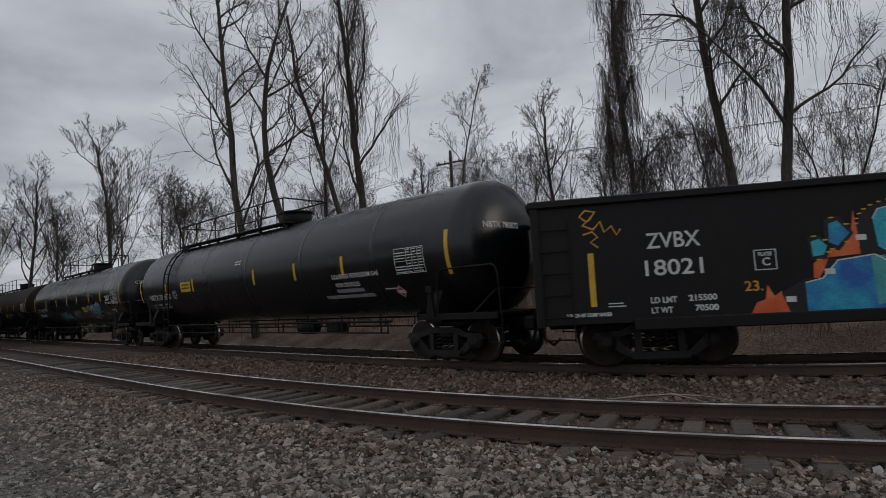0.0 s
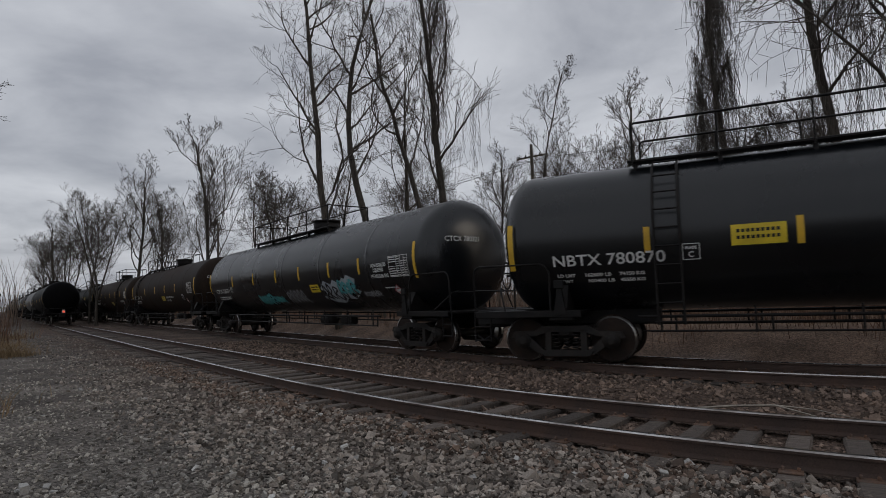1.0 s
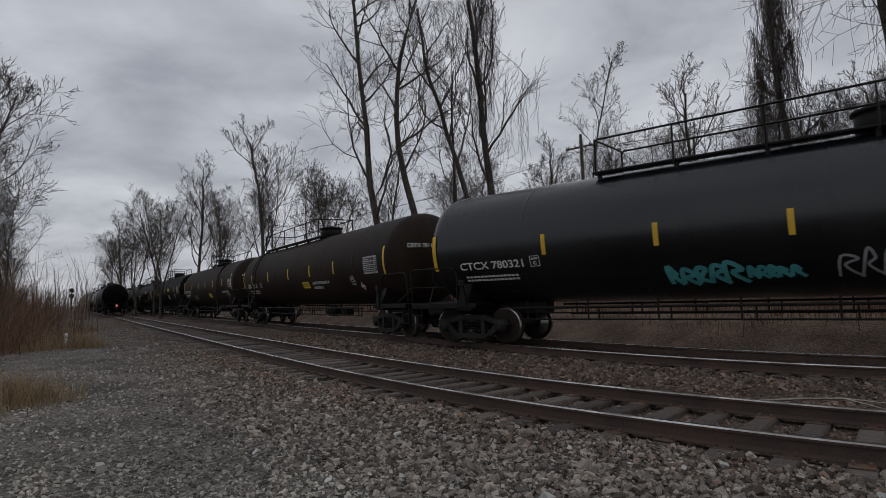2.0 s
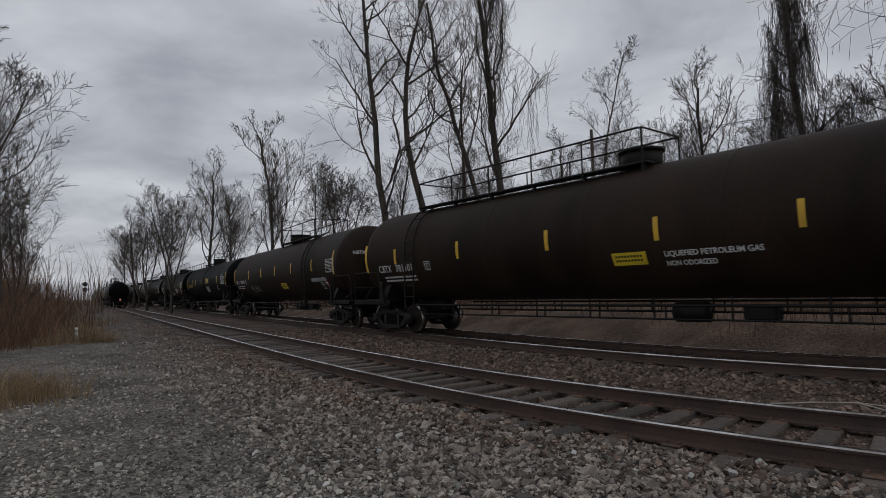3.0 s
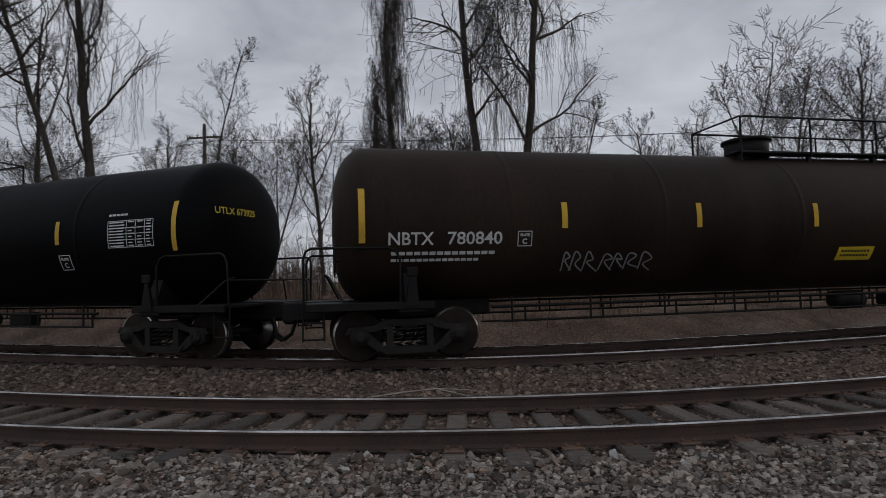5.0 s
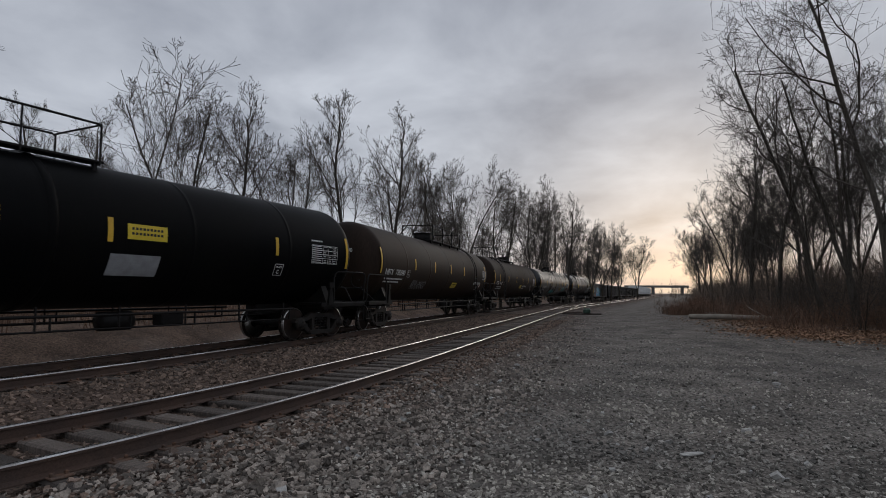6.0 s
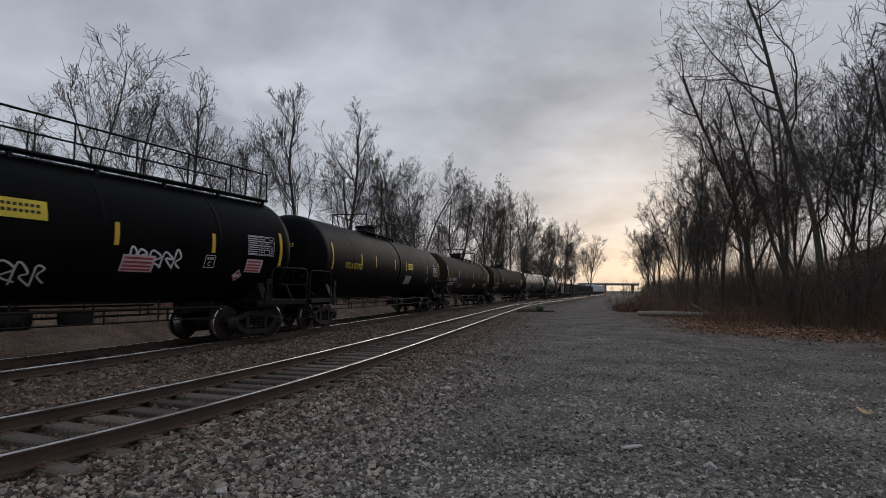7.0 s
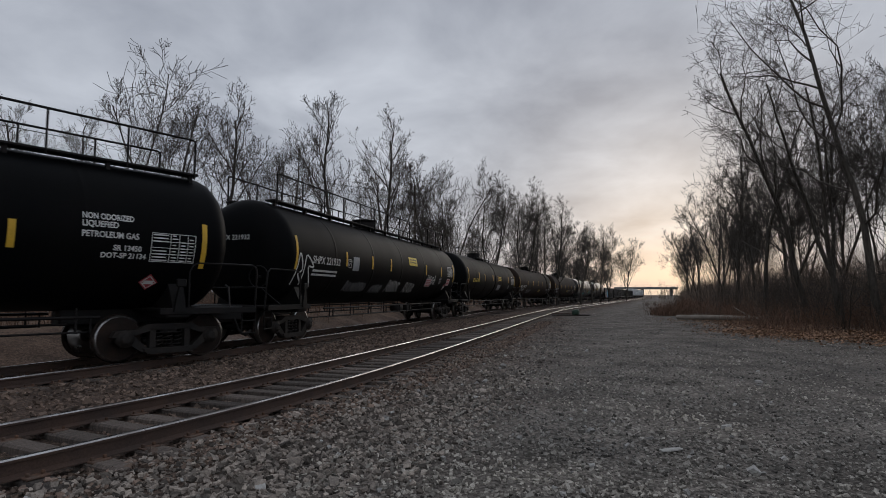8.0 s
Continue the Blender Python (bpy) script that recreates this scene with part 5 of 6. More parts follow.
# a second train of tank cars runs away down the near track
TAIL = []
t0 = tank_car("black tank car at the tail of the departing train", M_BLACK2, dict(strips=tall(-8.9, 8.6) + short(-5, 0, 5)), (-2.5, 2.5), 0.0)
part("small_print", Shape().box(9.19, 0, 2.95, 0.02, 1.0, 0.14).box(9.20, 0.1, 2.74, 0.02, 0.8, 0.08), M_WHITE, t0)
part("tail_marker", Shape().lathe([(10.2, 0.02), (10.21, 0.09), (10.28, 0.09), (10.29, 0.02)], "x", 12, (0, 0.1, 1.15)), M_REDLAMP, t0, "red tail lamp")
part("tail_device", Shape().box(10.12, 0.1, 1.1, 0.16, 0.25, 0.45, bev=0.03), M_GREYP, t0)
t0["group"] = "tank cars of the departing train"
TAIL.append((t0, 0))
t1 = copy_thing(g1, Matrix())
t1["group"], t1["label"] = "tank cars of the departing train", "faded grey tank car of the departing train"
TAIL.append((t1, 1))
for k in range(2, 12):
    q = copy_thing(g2 if k % 3 else g1, Matrix())
    q["group"], q["label"] = "tank cars of the departing train", "dark tank car of the departing train"
    TAIL.append((q, k))


# ---------------------------------------------------------------- bare trees
def grow(seed, height, r0, kids=(13, 7, 5, 4), clear=0.35, spread=0.42, lean=(0, 0), rise=0.35, wander=0.10, fork=0.0, droop=0.0, reach=1.0):
    """Branch lines of a leafless tree: (level, points, radii)."""
    rng = random.Random(seed)
    out = []

    def vec():
        return Vector((rng.gauss(0, 1), rng.gauss(0, 1), rng.gauss(0, 1)))

    def branch(p, d, length, r, level):
        n = (11, 7, 4, 2, 1)[level]
        pts, rad = [p.copy()], [r]
        tip = 0.35 if level == 0 else 0.3
        for i in range(n):
            d = (d + vec() * wander * (0.6 if level == 0 else 1.7) + Vector((0, 0, (0.04 if level == 0 else rise * 0.28 - droop * level * 0.12)))).normalized()
            p = p + d * length / n
            pts.append(p.copy())
            rad.append(r * (1 - (1 - tip) * (i + 1) / n))
        out.append((level, pts, rad))
        if level >= len(kids):
            return
        k = kids[level]
        lo = clear if level == 0 else 0.3
        for j in range(k):
            f = lo + (1 - lo) * ((j + rng.random()) / k) ** (0.9 if level == 0 else 1.0)
            i = min(int(f * n), n - 1)
            q = pts[i].lerp(pts[i + 1], f * n - i)
            ax = (pts[i + 1] - pts[i]).normalized()
            side = vec()
            side = (side - ax * side.dot(ax)).normalized()
            a = spread * rng.uniform(0.7, 1.5) + 0.25
            nd = (ax * math.cos(a) + side * math.sin(a)).normalized()
            if level == 0:
                ln = reach * height * (0.46 - 0.30 * (f - lo) / (1 - lo)) * rng.uniform(0.7, 1.15)
            else:
                ln = length * rng.uniform(0.36, 0.68) * (1.15 - 0.45 * f)
            branch(q, nd, ln, max(min(rad[i] * 0.6, r * (0.34 if level == 0 else 0.5)), 0.005), level + 1)

    base = Vector((0, 0, -0.15))
    d0 = Vector((lean[0], lean[1], 1)).normalized()
    if fork:
        stem = [base, base + d0 * height * fork * 0.5, base + d0 * height * fork]
        out.append((0, stem, [r0, r0 * 0.9, r0 * 0.85]))
        for k in range(3):
            a = 2.1 * k + rng.random()
            branch(stem[-1], (d0 + Vector((math.cos(a), math.sin(a), 0)) * rng.uniform(0.2, 0.45)).normalized(), height * (1 - fork) * rng.uniform(0.8, 1.05), r0 * 0.6, 0)
    else:
        branch(base, d0, height, r0, 0)
    return out


def lines_mesh(name, lines, material, thick=1.0, least=0.0):
    """Tapered tubes for branch lines: more sides for thicker ones."""
    V, F = [], []
    for level, pts, rad in lines:
        sides = 7 if rad[0] > 0.12 else 5 if rad[0] > 0.04 else 3
        P = np.array([tuple(p) for p in pts])
        d = np.gradient(P, axis=0)
        d /= np.linalg.norm(d, axis=1, keepdims=True) + 1e-9
        ref = np.where(np.abs(d[:, 2:3]) < 0.9, np.array([[0, 0, 1.0]]), np.array([[1.0, 0, 0]]))
        u = np.cross(d, ref); u /= np.linalg.norm(u, axis=1, keepdims=True) + 1e-9
        w = np.cross(d, u)
        a = np.arange(sides) * 2 * np.pi / sides
        r = np.maximum(np.array(rad) * thick, least)
        ring = P[:, None] + (u[:, None] * np.cos(a)[None, :, None] + w[:, None] * np.sin(a)[None, :, None]) * r[:, None, None]
        b = lines_mesh.count
        n = len(P)
        i = np.arange(n - 1)[:, None] * sides + np.arange(sides)[None]
        j = np.arange(n - 1)[:, None] * sides + (np.arange(sides)[None] + 1) % sides
        F.append(np.stack([i, j, j + sides, i + sides], -1).reshape(-1, 4) + b)
        V.append(ring.reshape(-1, 3))
        lines_mesh.count += n * sides
    lines_mesh.count = 0
    return big_mesh(name, np.concatenate(V), np.concatenate(F), material, True)


lines_mesh.count = 0


def tree(label, seed, group="bare trees", vines=0, vine_len=(0.06, 0.2), least=0.007, **kw):
    ob = thing("tree", label, "tree", group)
    lines = grow(seed, **kw)
    part("trunk", lines_mesh("trunk", [l for l in lines if l[0] == 0], M_BARK), None, ob)
    part("crown", lines_mesh("crown", [l for l in lines if l[0] > 0], M_TWIG, least=least), None, ob, "bare limbs and twigs")
    if vines:
        rng = random.Random(seed + 99)
        hang = []
        tops = [p for lv, pts, _ in lines if lv <= 2 for p in pts if p.z > kw["height"] * 0.25 and math.hypot(p.x - kw.get("lean", (0, 0))[0] * p.z, p.y - kw.get("lean", (0, 0))[1] * p.z) < 2.6]
        for _ in range(vines):
            p = rng.choice(tops)
            q = p.copy()
            ln = rng.uniform(*vine_len) * kw["height"]
            pts = [q]
            for k in range(5):
                q = q + Vector((rng.gauss(0, 0.10), rng.gauss(0, 0.10), -ln / 5))
                if q.z < 0.4:
                    break
                pts.append(q)
            if len(pts) > 2:
                hang.append((3, pts, [0.007] * len(pts)))
        part("vines", lines_mesh("vines", hang, M_VINE, least=0.006), None, ob, "curtain of hanging dead vines")
    return ob


def gz(x, y):
    return float(ground_height(np.array([x]), np.array([y]), offset_of([x], [y]))[0])


def put(ob, x, y, rz=0.0):
    ob.matrix_basis = pose(x, y, gz(x, y), 0, 0, rz)
    return ob


TALL = "tall leafless tree behind the tracks"
put(tree(TALL + " with ascending limbs", 11, height=20.0, r0=0.216, kids=(15, 7, 5, 3), clear=0.24, reach=0.66, spread=0.5, lean=(-0.03, 0), rise=0.42), -4.5, 29.7)
put(tree(TALL, 12, height=21.0, r0=0.23, kids=(12, 7, 5, 3), clear=0.34, reach=0.7, spread=0.45, lean=(-0.05, 0), rise=0.5), -2.4, 30.9)
put(tree(TALL + " that leans", 13, height=20.0, r0=0.194, kids=(11, 7, 5, 3), clear=0.42, reach=0.7, spread=0.45, lean=(-0.16, 0), rise=0.6), 1.1, 32.0)
put(tree("slender leafless tree behind the tracks", 14, height=14.5, r0=0.13, kids=(11, 7, 5, 3), clear=0.35, reach=0.7, spread=0.45, rise=0.5), -1.2, 34.1)
put(tree(TALL + " with hanging vines", 15, vines=420, vine_len=(0.04, 0.2), reach=0.66, height=19.0, r0=0.238, kids=(12, 6, 5, 3), clear=0.3, spread=0.36, lean=(0.08, 0), rise=0.6), 0.7, 30.0)
put(tree("tree smothered in hanging dead vines", 16, vines=1900, vine_len=(0.05, 0.22), height=16.5, r0=0.173, kids=(18, 7, 5, 3), clear=0.1, reach=0.42, spread=0.5, lean=(-0.02, 0), rise=0.45), 14.1, 25.3)
put(tree("large dark-barked tree with drooping vines", 17, vines=700, vine_len=(0.05, 0.2), height=20.0, r0=0.238, kids=(12, 7, 5, 4), clear=0.30, reach=0.5, spread=0.5, lean=(-0.03, 0.01), rise=0.3, droop=0.3), 16.8, 21.3)
put(tree("large leaning tree with drooping branches", 18, vines=600, vine_len=(0.05, 0.2), height=20.0, r0=0.245, kids=(14, 7, 5, 4), clear=0.32, reach=0.7, spread=0.6, lean=(0.06, -0.06), rise=0.25, droop=0.35), 17.0, 20.1)
put(tree("thin young leafless tree", 19, height=16.5, r0=0.094, kids=(18, 7, 5, 3), clear=0.2, reach=0.6, spread=0.45, rise=0.5), 8.1, 39.8)
put(tree("thin sapling with a bare tip", 20, height=12.6, r0=0.072, kids=(14, 5, 4), clear=0.3, spread=0.5, rise=0.3, least=0.012), 27.9, 16.1)

# middle distance: a few kinds, repeated at several sizes
KIND = [tree("round-crowned leafless tree behind the tracks", 41, height=14.5, r0=0.19, kids=(15, 7, 5, 3), clear=0.2, reach=1.0, spread=0.42, rise=0.5, least=0.0105),
        tree("round-crowned leafless tree behind the tracks", 42, height=14.5, r0=0.18, kids=(9, 7, 5, 3), clear=0.10, reach=0.9, spread=0.40, rise=0.5, fork=0.2, least=0.0105),
        tree("spreading leafless tree behind the tracks", 43, height=14.5, r0=0.2, kids=(9, 7, 5, 3), clear=0.10, spread=0.48, rise=0.42, fork=0.18, least=0.0105),
        tree("upright leafless tree behind the tracks", 44, height=14.5, r0=0.17, kids=(15, 7, 5, 3), clear=0.18, spread=0.36, rise=0.6, least=0.0105)]
SPOTS = [(16.7, 42.6, 15.5, 0), (13.8, 45.4, 13.5, 1), (11.7, 51.5, 12.5, 3), (19.4, 37.3, 12, 2), (22.6, 35.6, 13, 1), (21.0, 29.0, 11, 3),
         (-16.9, 45.4, 15.3, 3), (-25.1, 50.4, 13.0, 0), (-30.7, 54.1, 12.2, 1), (-42.0, 68.3, 12.4, 2), (-36.2, 62.4, 11.5, 3), (-71.7, 108.7, 11, 0), (-13.8, 48.5, 11.8, 2), (-24.2, 55.2, 11.2, 1), (-7.6, 48.4, 12.5, 3), (-20.0, 52.8, 11, 0),
         (-47.0, 73.4, 12, 0), (-54.2, 85.9, 12, 1), (-61.5, 96.5, 11.5, 3), (-10.6, 42.5, 10.5, 1), (0.4, 45.0, 11.5, 2), (5.4, 43.8, 11, 0),
         (34.4, 16.6, 14.6, 1), (37.3, 14.7, 14.2, 0), (42.5, 12.1, 14.2, 2), (43.4, 8.7, 15.4, 3), (45.9, 5.4, 15.2, 0), (58.3, -0.4, 15.4, 1), (58.2, -4.3, 14.5, 2), (63.8, -8.5, 15.0, 2),
         (78.9, -15.1, 14.4, 0), (102.1, -25.8, 15.0, 1), (143.3, -44.9, 15.4, 3), (50.0, 1.5, 12.5, 3), (69.8, -9.5, 13, 1), (85.3, -16.5, 13.5, 3), (93.6, -21.9, 14, 2), (114.2, -30.6, 14.5, 0), (126.6, -35.8, 14.5, 2),
         (163.7, -51.4, 15, 1), (29.1, 21.3, 11, 3), (25.3, 25.7, 12, 1), (32.0, 20.6, 11, 0)]
_rng = random.Random(5)
for _i, (_x, _y, _h, _k) in enumerate(SPOTS):
    _m = pose(_x, _y, gz(_x, _y) - 0.1, 0, 0, _rng.uniform(0, 360)) @ Matrix.Scale(_h * (0.9 if _x > 25 else 1.0) / 14.5, 4)
    copy_thing(KIND[_k], _m)
for _i in range(34):
    _q = 62 + 7.5 * _i
    _x, _y, _ = on_track(_q, MAIN - _rng.uniform(11, 21))
    copy_thing(KIND[_i % 4], pose(float(_x), float(_y), gz(_x, _y) - 0.1, 0, 0, _rng.uniform(0, 360)) @ Matrix.Scale(_rng.uniform(0.78, 1.0), 4))
for _k, _o in enumerate(KIND):
    _x, _y = ((-1.9, 60.2), (11.3, 61.5), (61.8, 6.7), (-32.7, 71.6))[_k]
    put(_o, _x, _y)

# the wood beside the lane, and the trees on the other end of the lane
put(tree("thick old tree trunk beside the lane with broken limbs", 61, "trees beside the lane", height=20.0, r0=0.346, kids=(11, 7, 5, 4), clear=0.2, spread=0.8, lean=(-0.04, 0.03), rise=0.1, droop=0.2), 17.9, -15.8)
put(tree("leaning leafless tree beside the lane", 62, "trees beside the lane", height=17.0, r0=0.158, kids=(11, 7, 5, 4), clear=0.25, spread=0.6, lean=(0.1, 0.16), rise=0.2), 23.5, -17.4)
put(tree("low forked tree beside the lane", 63, "trees beside the lane", height=12.0, r0=0.187, kids=(7, 6, 5, 4), clear=0.2, spread=0.6, lean=(0.06, 0.1), rise=0.3, fork=0.2), 26.8, -18.0)
put(tree("vine-hung leafless tree beside the lane", 64, "trees beside the lane", vines=200, height=14.5, r0=0.158, kids=(12, 6, 5, 4), clear=0.2, spread=0.55, lean=(0.05, 0.08), rise=0.3), 30.7, -18.8)
put(tree("leafless tree beside the lane", 65, "trees beside the lane", height=13.0, r0=0.144, kids=(12, 7, 5, 3), clear=0.2, spread=0.55, rise=0.3), 36.8, -20.0)
put(tree("slim leafless tree at the end of the lane", 66, "trees beside the lane", height=11.0, r0=0.086, kids=(14, 6, 5, 3), clear=0.2, reach=0.75, spread=0.5, rise=0.35), -16.1, 17.9)
SIDE = [(45.5, -22.7, 12.5, 0), (40.5, -24.1, 12, 2), (55.8, -26.5, 11.5, 1), (76.3, -33.6, 11.5, 3), (48.7, -26.0, 11.5, 3), (34.5, -23.5, 12.5, 1), (29.4, -22.8, 12, 3), (64.0, -30.0, 11, 0), (86.6, -37.5, 11.5, 2), (101.0, -43.0, 12, 1), (121.6, -51.2, 13, 0),
        (22.3, -20.7, 12, 2), (146.3, -61.1, 14, 0), (177.2, -73.6, 14, 1),
        (-19.2, 18.3, 10.5, 1), (-25.0, 27.0, 11, 0), (-35.0, 40.3, 10, 2), (-54.2, 64.3, 10.5, 3), (-23.3, 23.8, 8.5, 3), (-31.7, 32.5, 10.0, 1), (-45.3, 50.6, 10, 0), (-22.3, 17.1, 9, 2), (-73.7, 85.9, 11, 1)]
for _i in range(18):
    _x, _y, _ = on_track(26 + 5.5 * _i, _rng.uniform(14, 22))
    SIDE.append((float(_x), float(_y), _rng.uniform(9, 12.5), _i % 4))
for _x, _y, _h, _k in SIDE:
    _m = pose(_x, _y, gz(_x, _y) - 0.1, 0, 0, _rng.uniform(0, 360)) @ Matrix.Scale(_h / 14.5, 4)
    _c = copy_thing(KIND[_k], _m)
    _c["group"], _c["label"] = "trees beside the lane", "leafless tree in the wood beside the lane"


# twiggy shrubs along the edge of the wood and at the foot of the far trees
SHRUB = [tree("twiggy bare shrub at the wood's edge", 90 + k, "bare shrubs", height=2.6, r0=0.03, kids=(5, 5, 3), clear=0.05, spread=0.6, rise=0.3, fork=0.04, wander=0.2, least=0.005) for k in range(3)]
_srng = random.Random(17)
SHRUBS = []
for _a, _b, _n, _w in (((17.6, -17.5), (25.2, -18.5), 18, 1.1), ((25.2, -18.5), (39.4, -21.6), 20, 1.4), ((39.4, -21.6), (77.4, -34.1), 14, 1.8), ((-19.4, 19.0), (-36.6, 40.4), 18, 1.1)):
    for _j in range(_n):
        _u = _srng.random()
        SHRUBS.append((_a[0] + (_b[0] - _a[0]) * _u + _srng.gauss(0, _w), _a[1] + (_b[1] - _a[1]) * _u + _srng.gauss(0, _w), _srng.uniform(0.5, 1.4)))
for _j in range(46):
    _q = _srng.uniform(-60, 90)
    _x, _y, _ = on_track(_q, MAIN - _srng.uniform(7, 18))
    SHRUBS.append((float(_x), float(_y), _srng.uniform(0.7, 1.7)))
for _i, (_x, _y, _k) in enumerate(SHRUBS):
    if _i < 3:
        put(SHRUB[_i], _x, _y)
    else:
        copy_thing(SHRUB[_i % 3], pose(_x, _y, gz(_x, _y) - 0.05, 0, 0, _srng.uniform(0, 360)) @ Matrix.Scale(_k, 4))


def brush_field(name, label, material, seed, places, hmin, hmax, stems, width=0.008, lean=0.35):
    """Many thin upright stems in clumps."""
    rng = np.random.default_rng(seed)
    cx, cy = places(rng)
    n = len(cx) * stems
    x = np.repeat(cx, stems) + rng.normal(0, 0.35, n)
    y = np.repeat(cy, stems) + rng.normal(0, 0.35, n)
    z = ground_height(x, y, offset_of(x, y)) - 0.03
    h = rng.uniform(hmin, hmax, n) * np.repeat(rng.uniform(0.4, 1.0, len(cx)), stems)
    a = rng.uniform(0, 2 * np.pi, n)
    dx, dy = rng.normal(0, lean, n) * h, rng.normal(0, lean, n) * h
    w = width * rng.uniform(0.7, 1.5, n)
    base = np.stack([x, y, z], -1)
    mid = base + np.stack([dx * 0.35, dy * 0.35, h * 0.6], -1)
    tip = base + np.stack([dx, dy, h], -1)
    V, F = [], []
    for k in range(3):
        t = a + k * 2 * np.pi / 3
        o = np.stack([np.cos(t), np.sin(t), 0 * t], -1) * w[:, None]
        V += [base + o, mid + o * 0.7, tip + o * 0.2]
    V = np.stack(V, 1)
    f = []
    for k in range(3):
        a0, b0 = 3 * k, 3 * ((k + 1) % 3)
        f += [(a0, b0, b0 + 1, a0 + 1), (a0 + 1, b0 + 1, b0 + 2, a0 + 2)]
    F = (np.array(f)[None] + 9 * np.arange(n)[:, None, None]).reshape(-1, 4)
    return tagged(new(name, big_mesh(name, V.reshape(-1, 3), F, material)), label, "undergrowth", kind="stuff")


def along(n, s0, s1, o0, o1):
    def places(rng):
        x, y, _ = on_track(rng.uniform(s0, s1, n), rng.uniform(o0, o1, n))
        return x, y
    return places


def patch(n, spots):
    def places(rng):
        q = np.array(spots)[rng.integers(0, len(spots), n)]
        return q[:, 0] + rng.normal(0, 1, n) * q[:, 2], q[:, 1] + rng.normal(0, 1, n) * q[:, 2]
    return places


brush_field("dead_grass", "dead brown grass and weeds behind the main track", M_BRUSH, 71, along(1500, -70, 90, -20, -9.2), 0.3, 1.1, 9, 0.010)
brush_field("thicket", "russet winter thicket at the foot of the trees", M_BRUSH, 72, along(900, -120, 160, -40, -16), 1.0, 3.2, 9, 0.014, 0.25)
brush_field("thicket", "russet brush at the end of the lane", M_BRUSH, 73, patch(720, [(-17.9, 18.6, 1.0), (-22.0, 23.7, 1.2), (-27.3, 30.5, 1.5), (-35.5, 40.8, 2), (-49.7, 58.0, 2.6), (-16.5, 14.7, 1.0)]), 0.8, 2.2, 16, 0.012, 0.3)
brush_field("thicket", "tall russet bushes at the end of the lane", M_BRUSH, 81, patch(240, [(-28.8, 30.2, 1.0), (-37.0, 40.9, 1.4), (-47.9, 55.8, 1.8), (-64.1, 79.2, 2.2)]), 2.0, 5.5, 16, 0.014, 0.35)
brush_field("thicket", "tangled undergrowth of the wood beside the lane", M_BRUSH, 74, patch(1100, [(19.1, -18.4, 1.2), (22.2, -18.7, 1.2), (25.7, -19.3, 1.3), (29.3, -20.1, 1.4), (33.8, -21.0, 1.6), (39.5, -22.6, 2), (47.7, -25.6, 2.4), (60.0, -29.8, 3), (84.7, -39.7, 5)]), 0.4, 1.6, 14, 0.007, 0.8)
brush_field("dead_grass", "pale straw-coloured dead grass tufts at the lane's edge", M_GRASS, 75, patch(75, [(-7.3, 8.9, 0.22), (-7.9, 9.4, 0.3), (-15.6, 20.0, 0.4), (-17.0, 22.0, 0.4), (-14.5, 20.7, 0.14), (-19.5, 26.0, 0.7), (-25, 33, 0.9)]), 0.25, 0.7, 45, 0.006, 0.45)
brush_field("thicket", "dense dark thicket inside the wood beside the lane", M_WOODS, 77, patch(1500, [(23.4, -22.1, 1.6), (27.4, -22.9, 1.8), (32.5, -24.1, 2.0), (38.7, -26.2, 2.2), (45.8, -28.8, 2.4), (56.1, -32.6, 3), (70.5, -38.7, 4), (93.2, -48.2, 6), (19.9, -22.9, 1.6)]), 0.8, 5.5, 11, 0.008, 0.4)
brush_field("far_woods", "grey-brown far woods beyond the tracks", M_WOODS, 78, along(1500, -260, 330, -85, -38), 4.0, 9.5, 9, 0.035, 0.16)
brush_field("far_woods", "grey-brown far woods beyond the lane", M_WOODS, 79, patch(1500, [(42.8, -45.5, 6), (63.5, -56.3, 8), (94.3, -69.4, 9), (135.3, -84.0, 10), (32.6, -43.1, 6), (186.8, -103.6, 12), (248.4, -124.5, 14), (-56.1, 54.3, 6), (-79.4, 78.1, 9), (-111.4, 118.7, 14)]), 4.0, 9.0, 9, 0.035, 0.16)
brush_field("thicket", "grey-brown understorey between the trees behind the tracks", M_WOODS, 83, along(1300, -110, 230, -36, -17), 1.5, 5.5, 10, 0.012, 0.3)
brush_field("thicket", "dark understorey of the wood down the lane", M_WOODS, 84, along(1500, 38, 240, 13.5, 24), 1.2, 6.0, 10, 0.012, 0.35)
brush_field("thicket", "brambles at the edge of the wood", M_BRUSH, 85, along(420, 24, 120, 11.5, 14.5), 0.4, 1.8, 12, 0.008, 0.7)
brush_field("dead_grass", "rusty grass clump by the wood", M_BRUSH, 76, patch(60, [(44.2, -17.4, 0.8), (51.4, -20.2, 1.0)]), 0.4, 1.2, 30, 0.012, 0.4)


# ---------------------------------------------------------------- other things along the line
def utility_pole(x, y, h, rz, label):
    p = thing("utility_pole", label, "utility pole", "utility poles")
    part("pole", Shape().lathe([(-0.3, 0.16), (h * 0.5, 0.14), (h, 0.11)], "z", 12), M_POLE, p)
    part("crossarm", Shape().box(0, 0.14, h - 0.9, 2.6, 0.10, 0.13, bev=0.015), M_POLE, p)
    for a in (-1.15, -0.6, 0.6, 1.15):
        part("insulator", Shape().lathe([(h - 0.84, 0.02), (h - 0.80, 0.05), (h - 0.74, 0.055), (h - 0.68, 0.03)], "z", 10, (a, 0.14, 0)), M_WIRE, p)
    for a in (-1, 1):
        part("brace", Shape().tube([(a * 0.8, 0.14, h - 0.95), (0, 0.1, h - 1.5)], 0.02, 5), M_POLE, p)
    p.matrix_basis = pose(x, y, gz(x, y), 0, 0, rz)
    return p


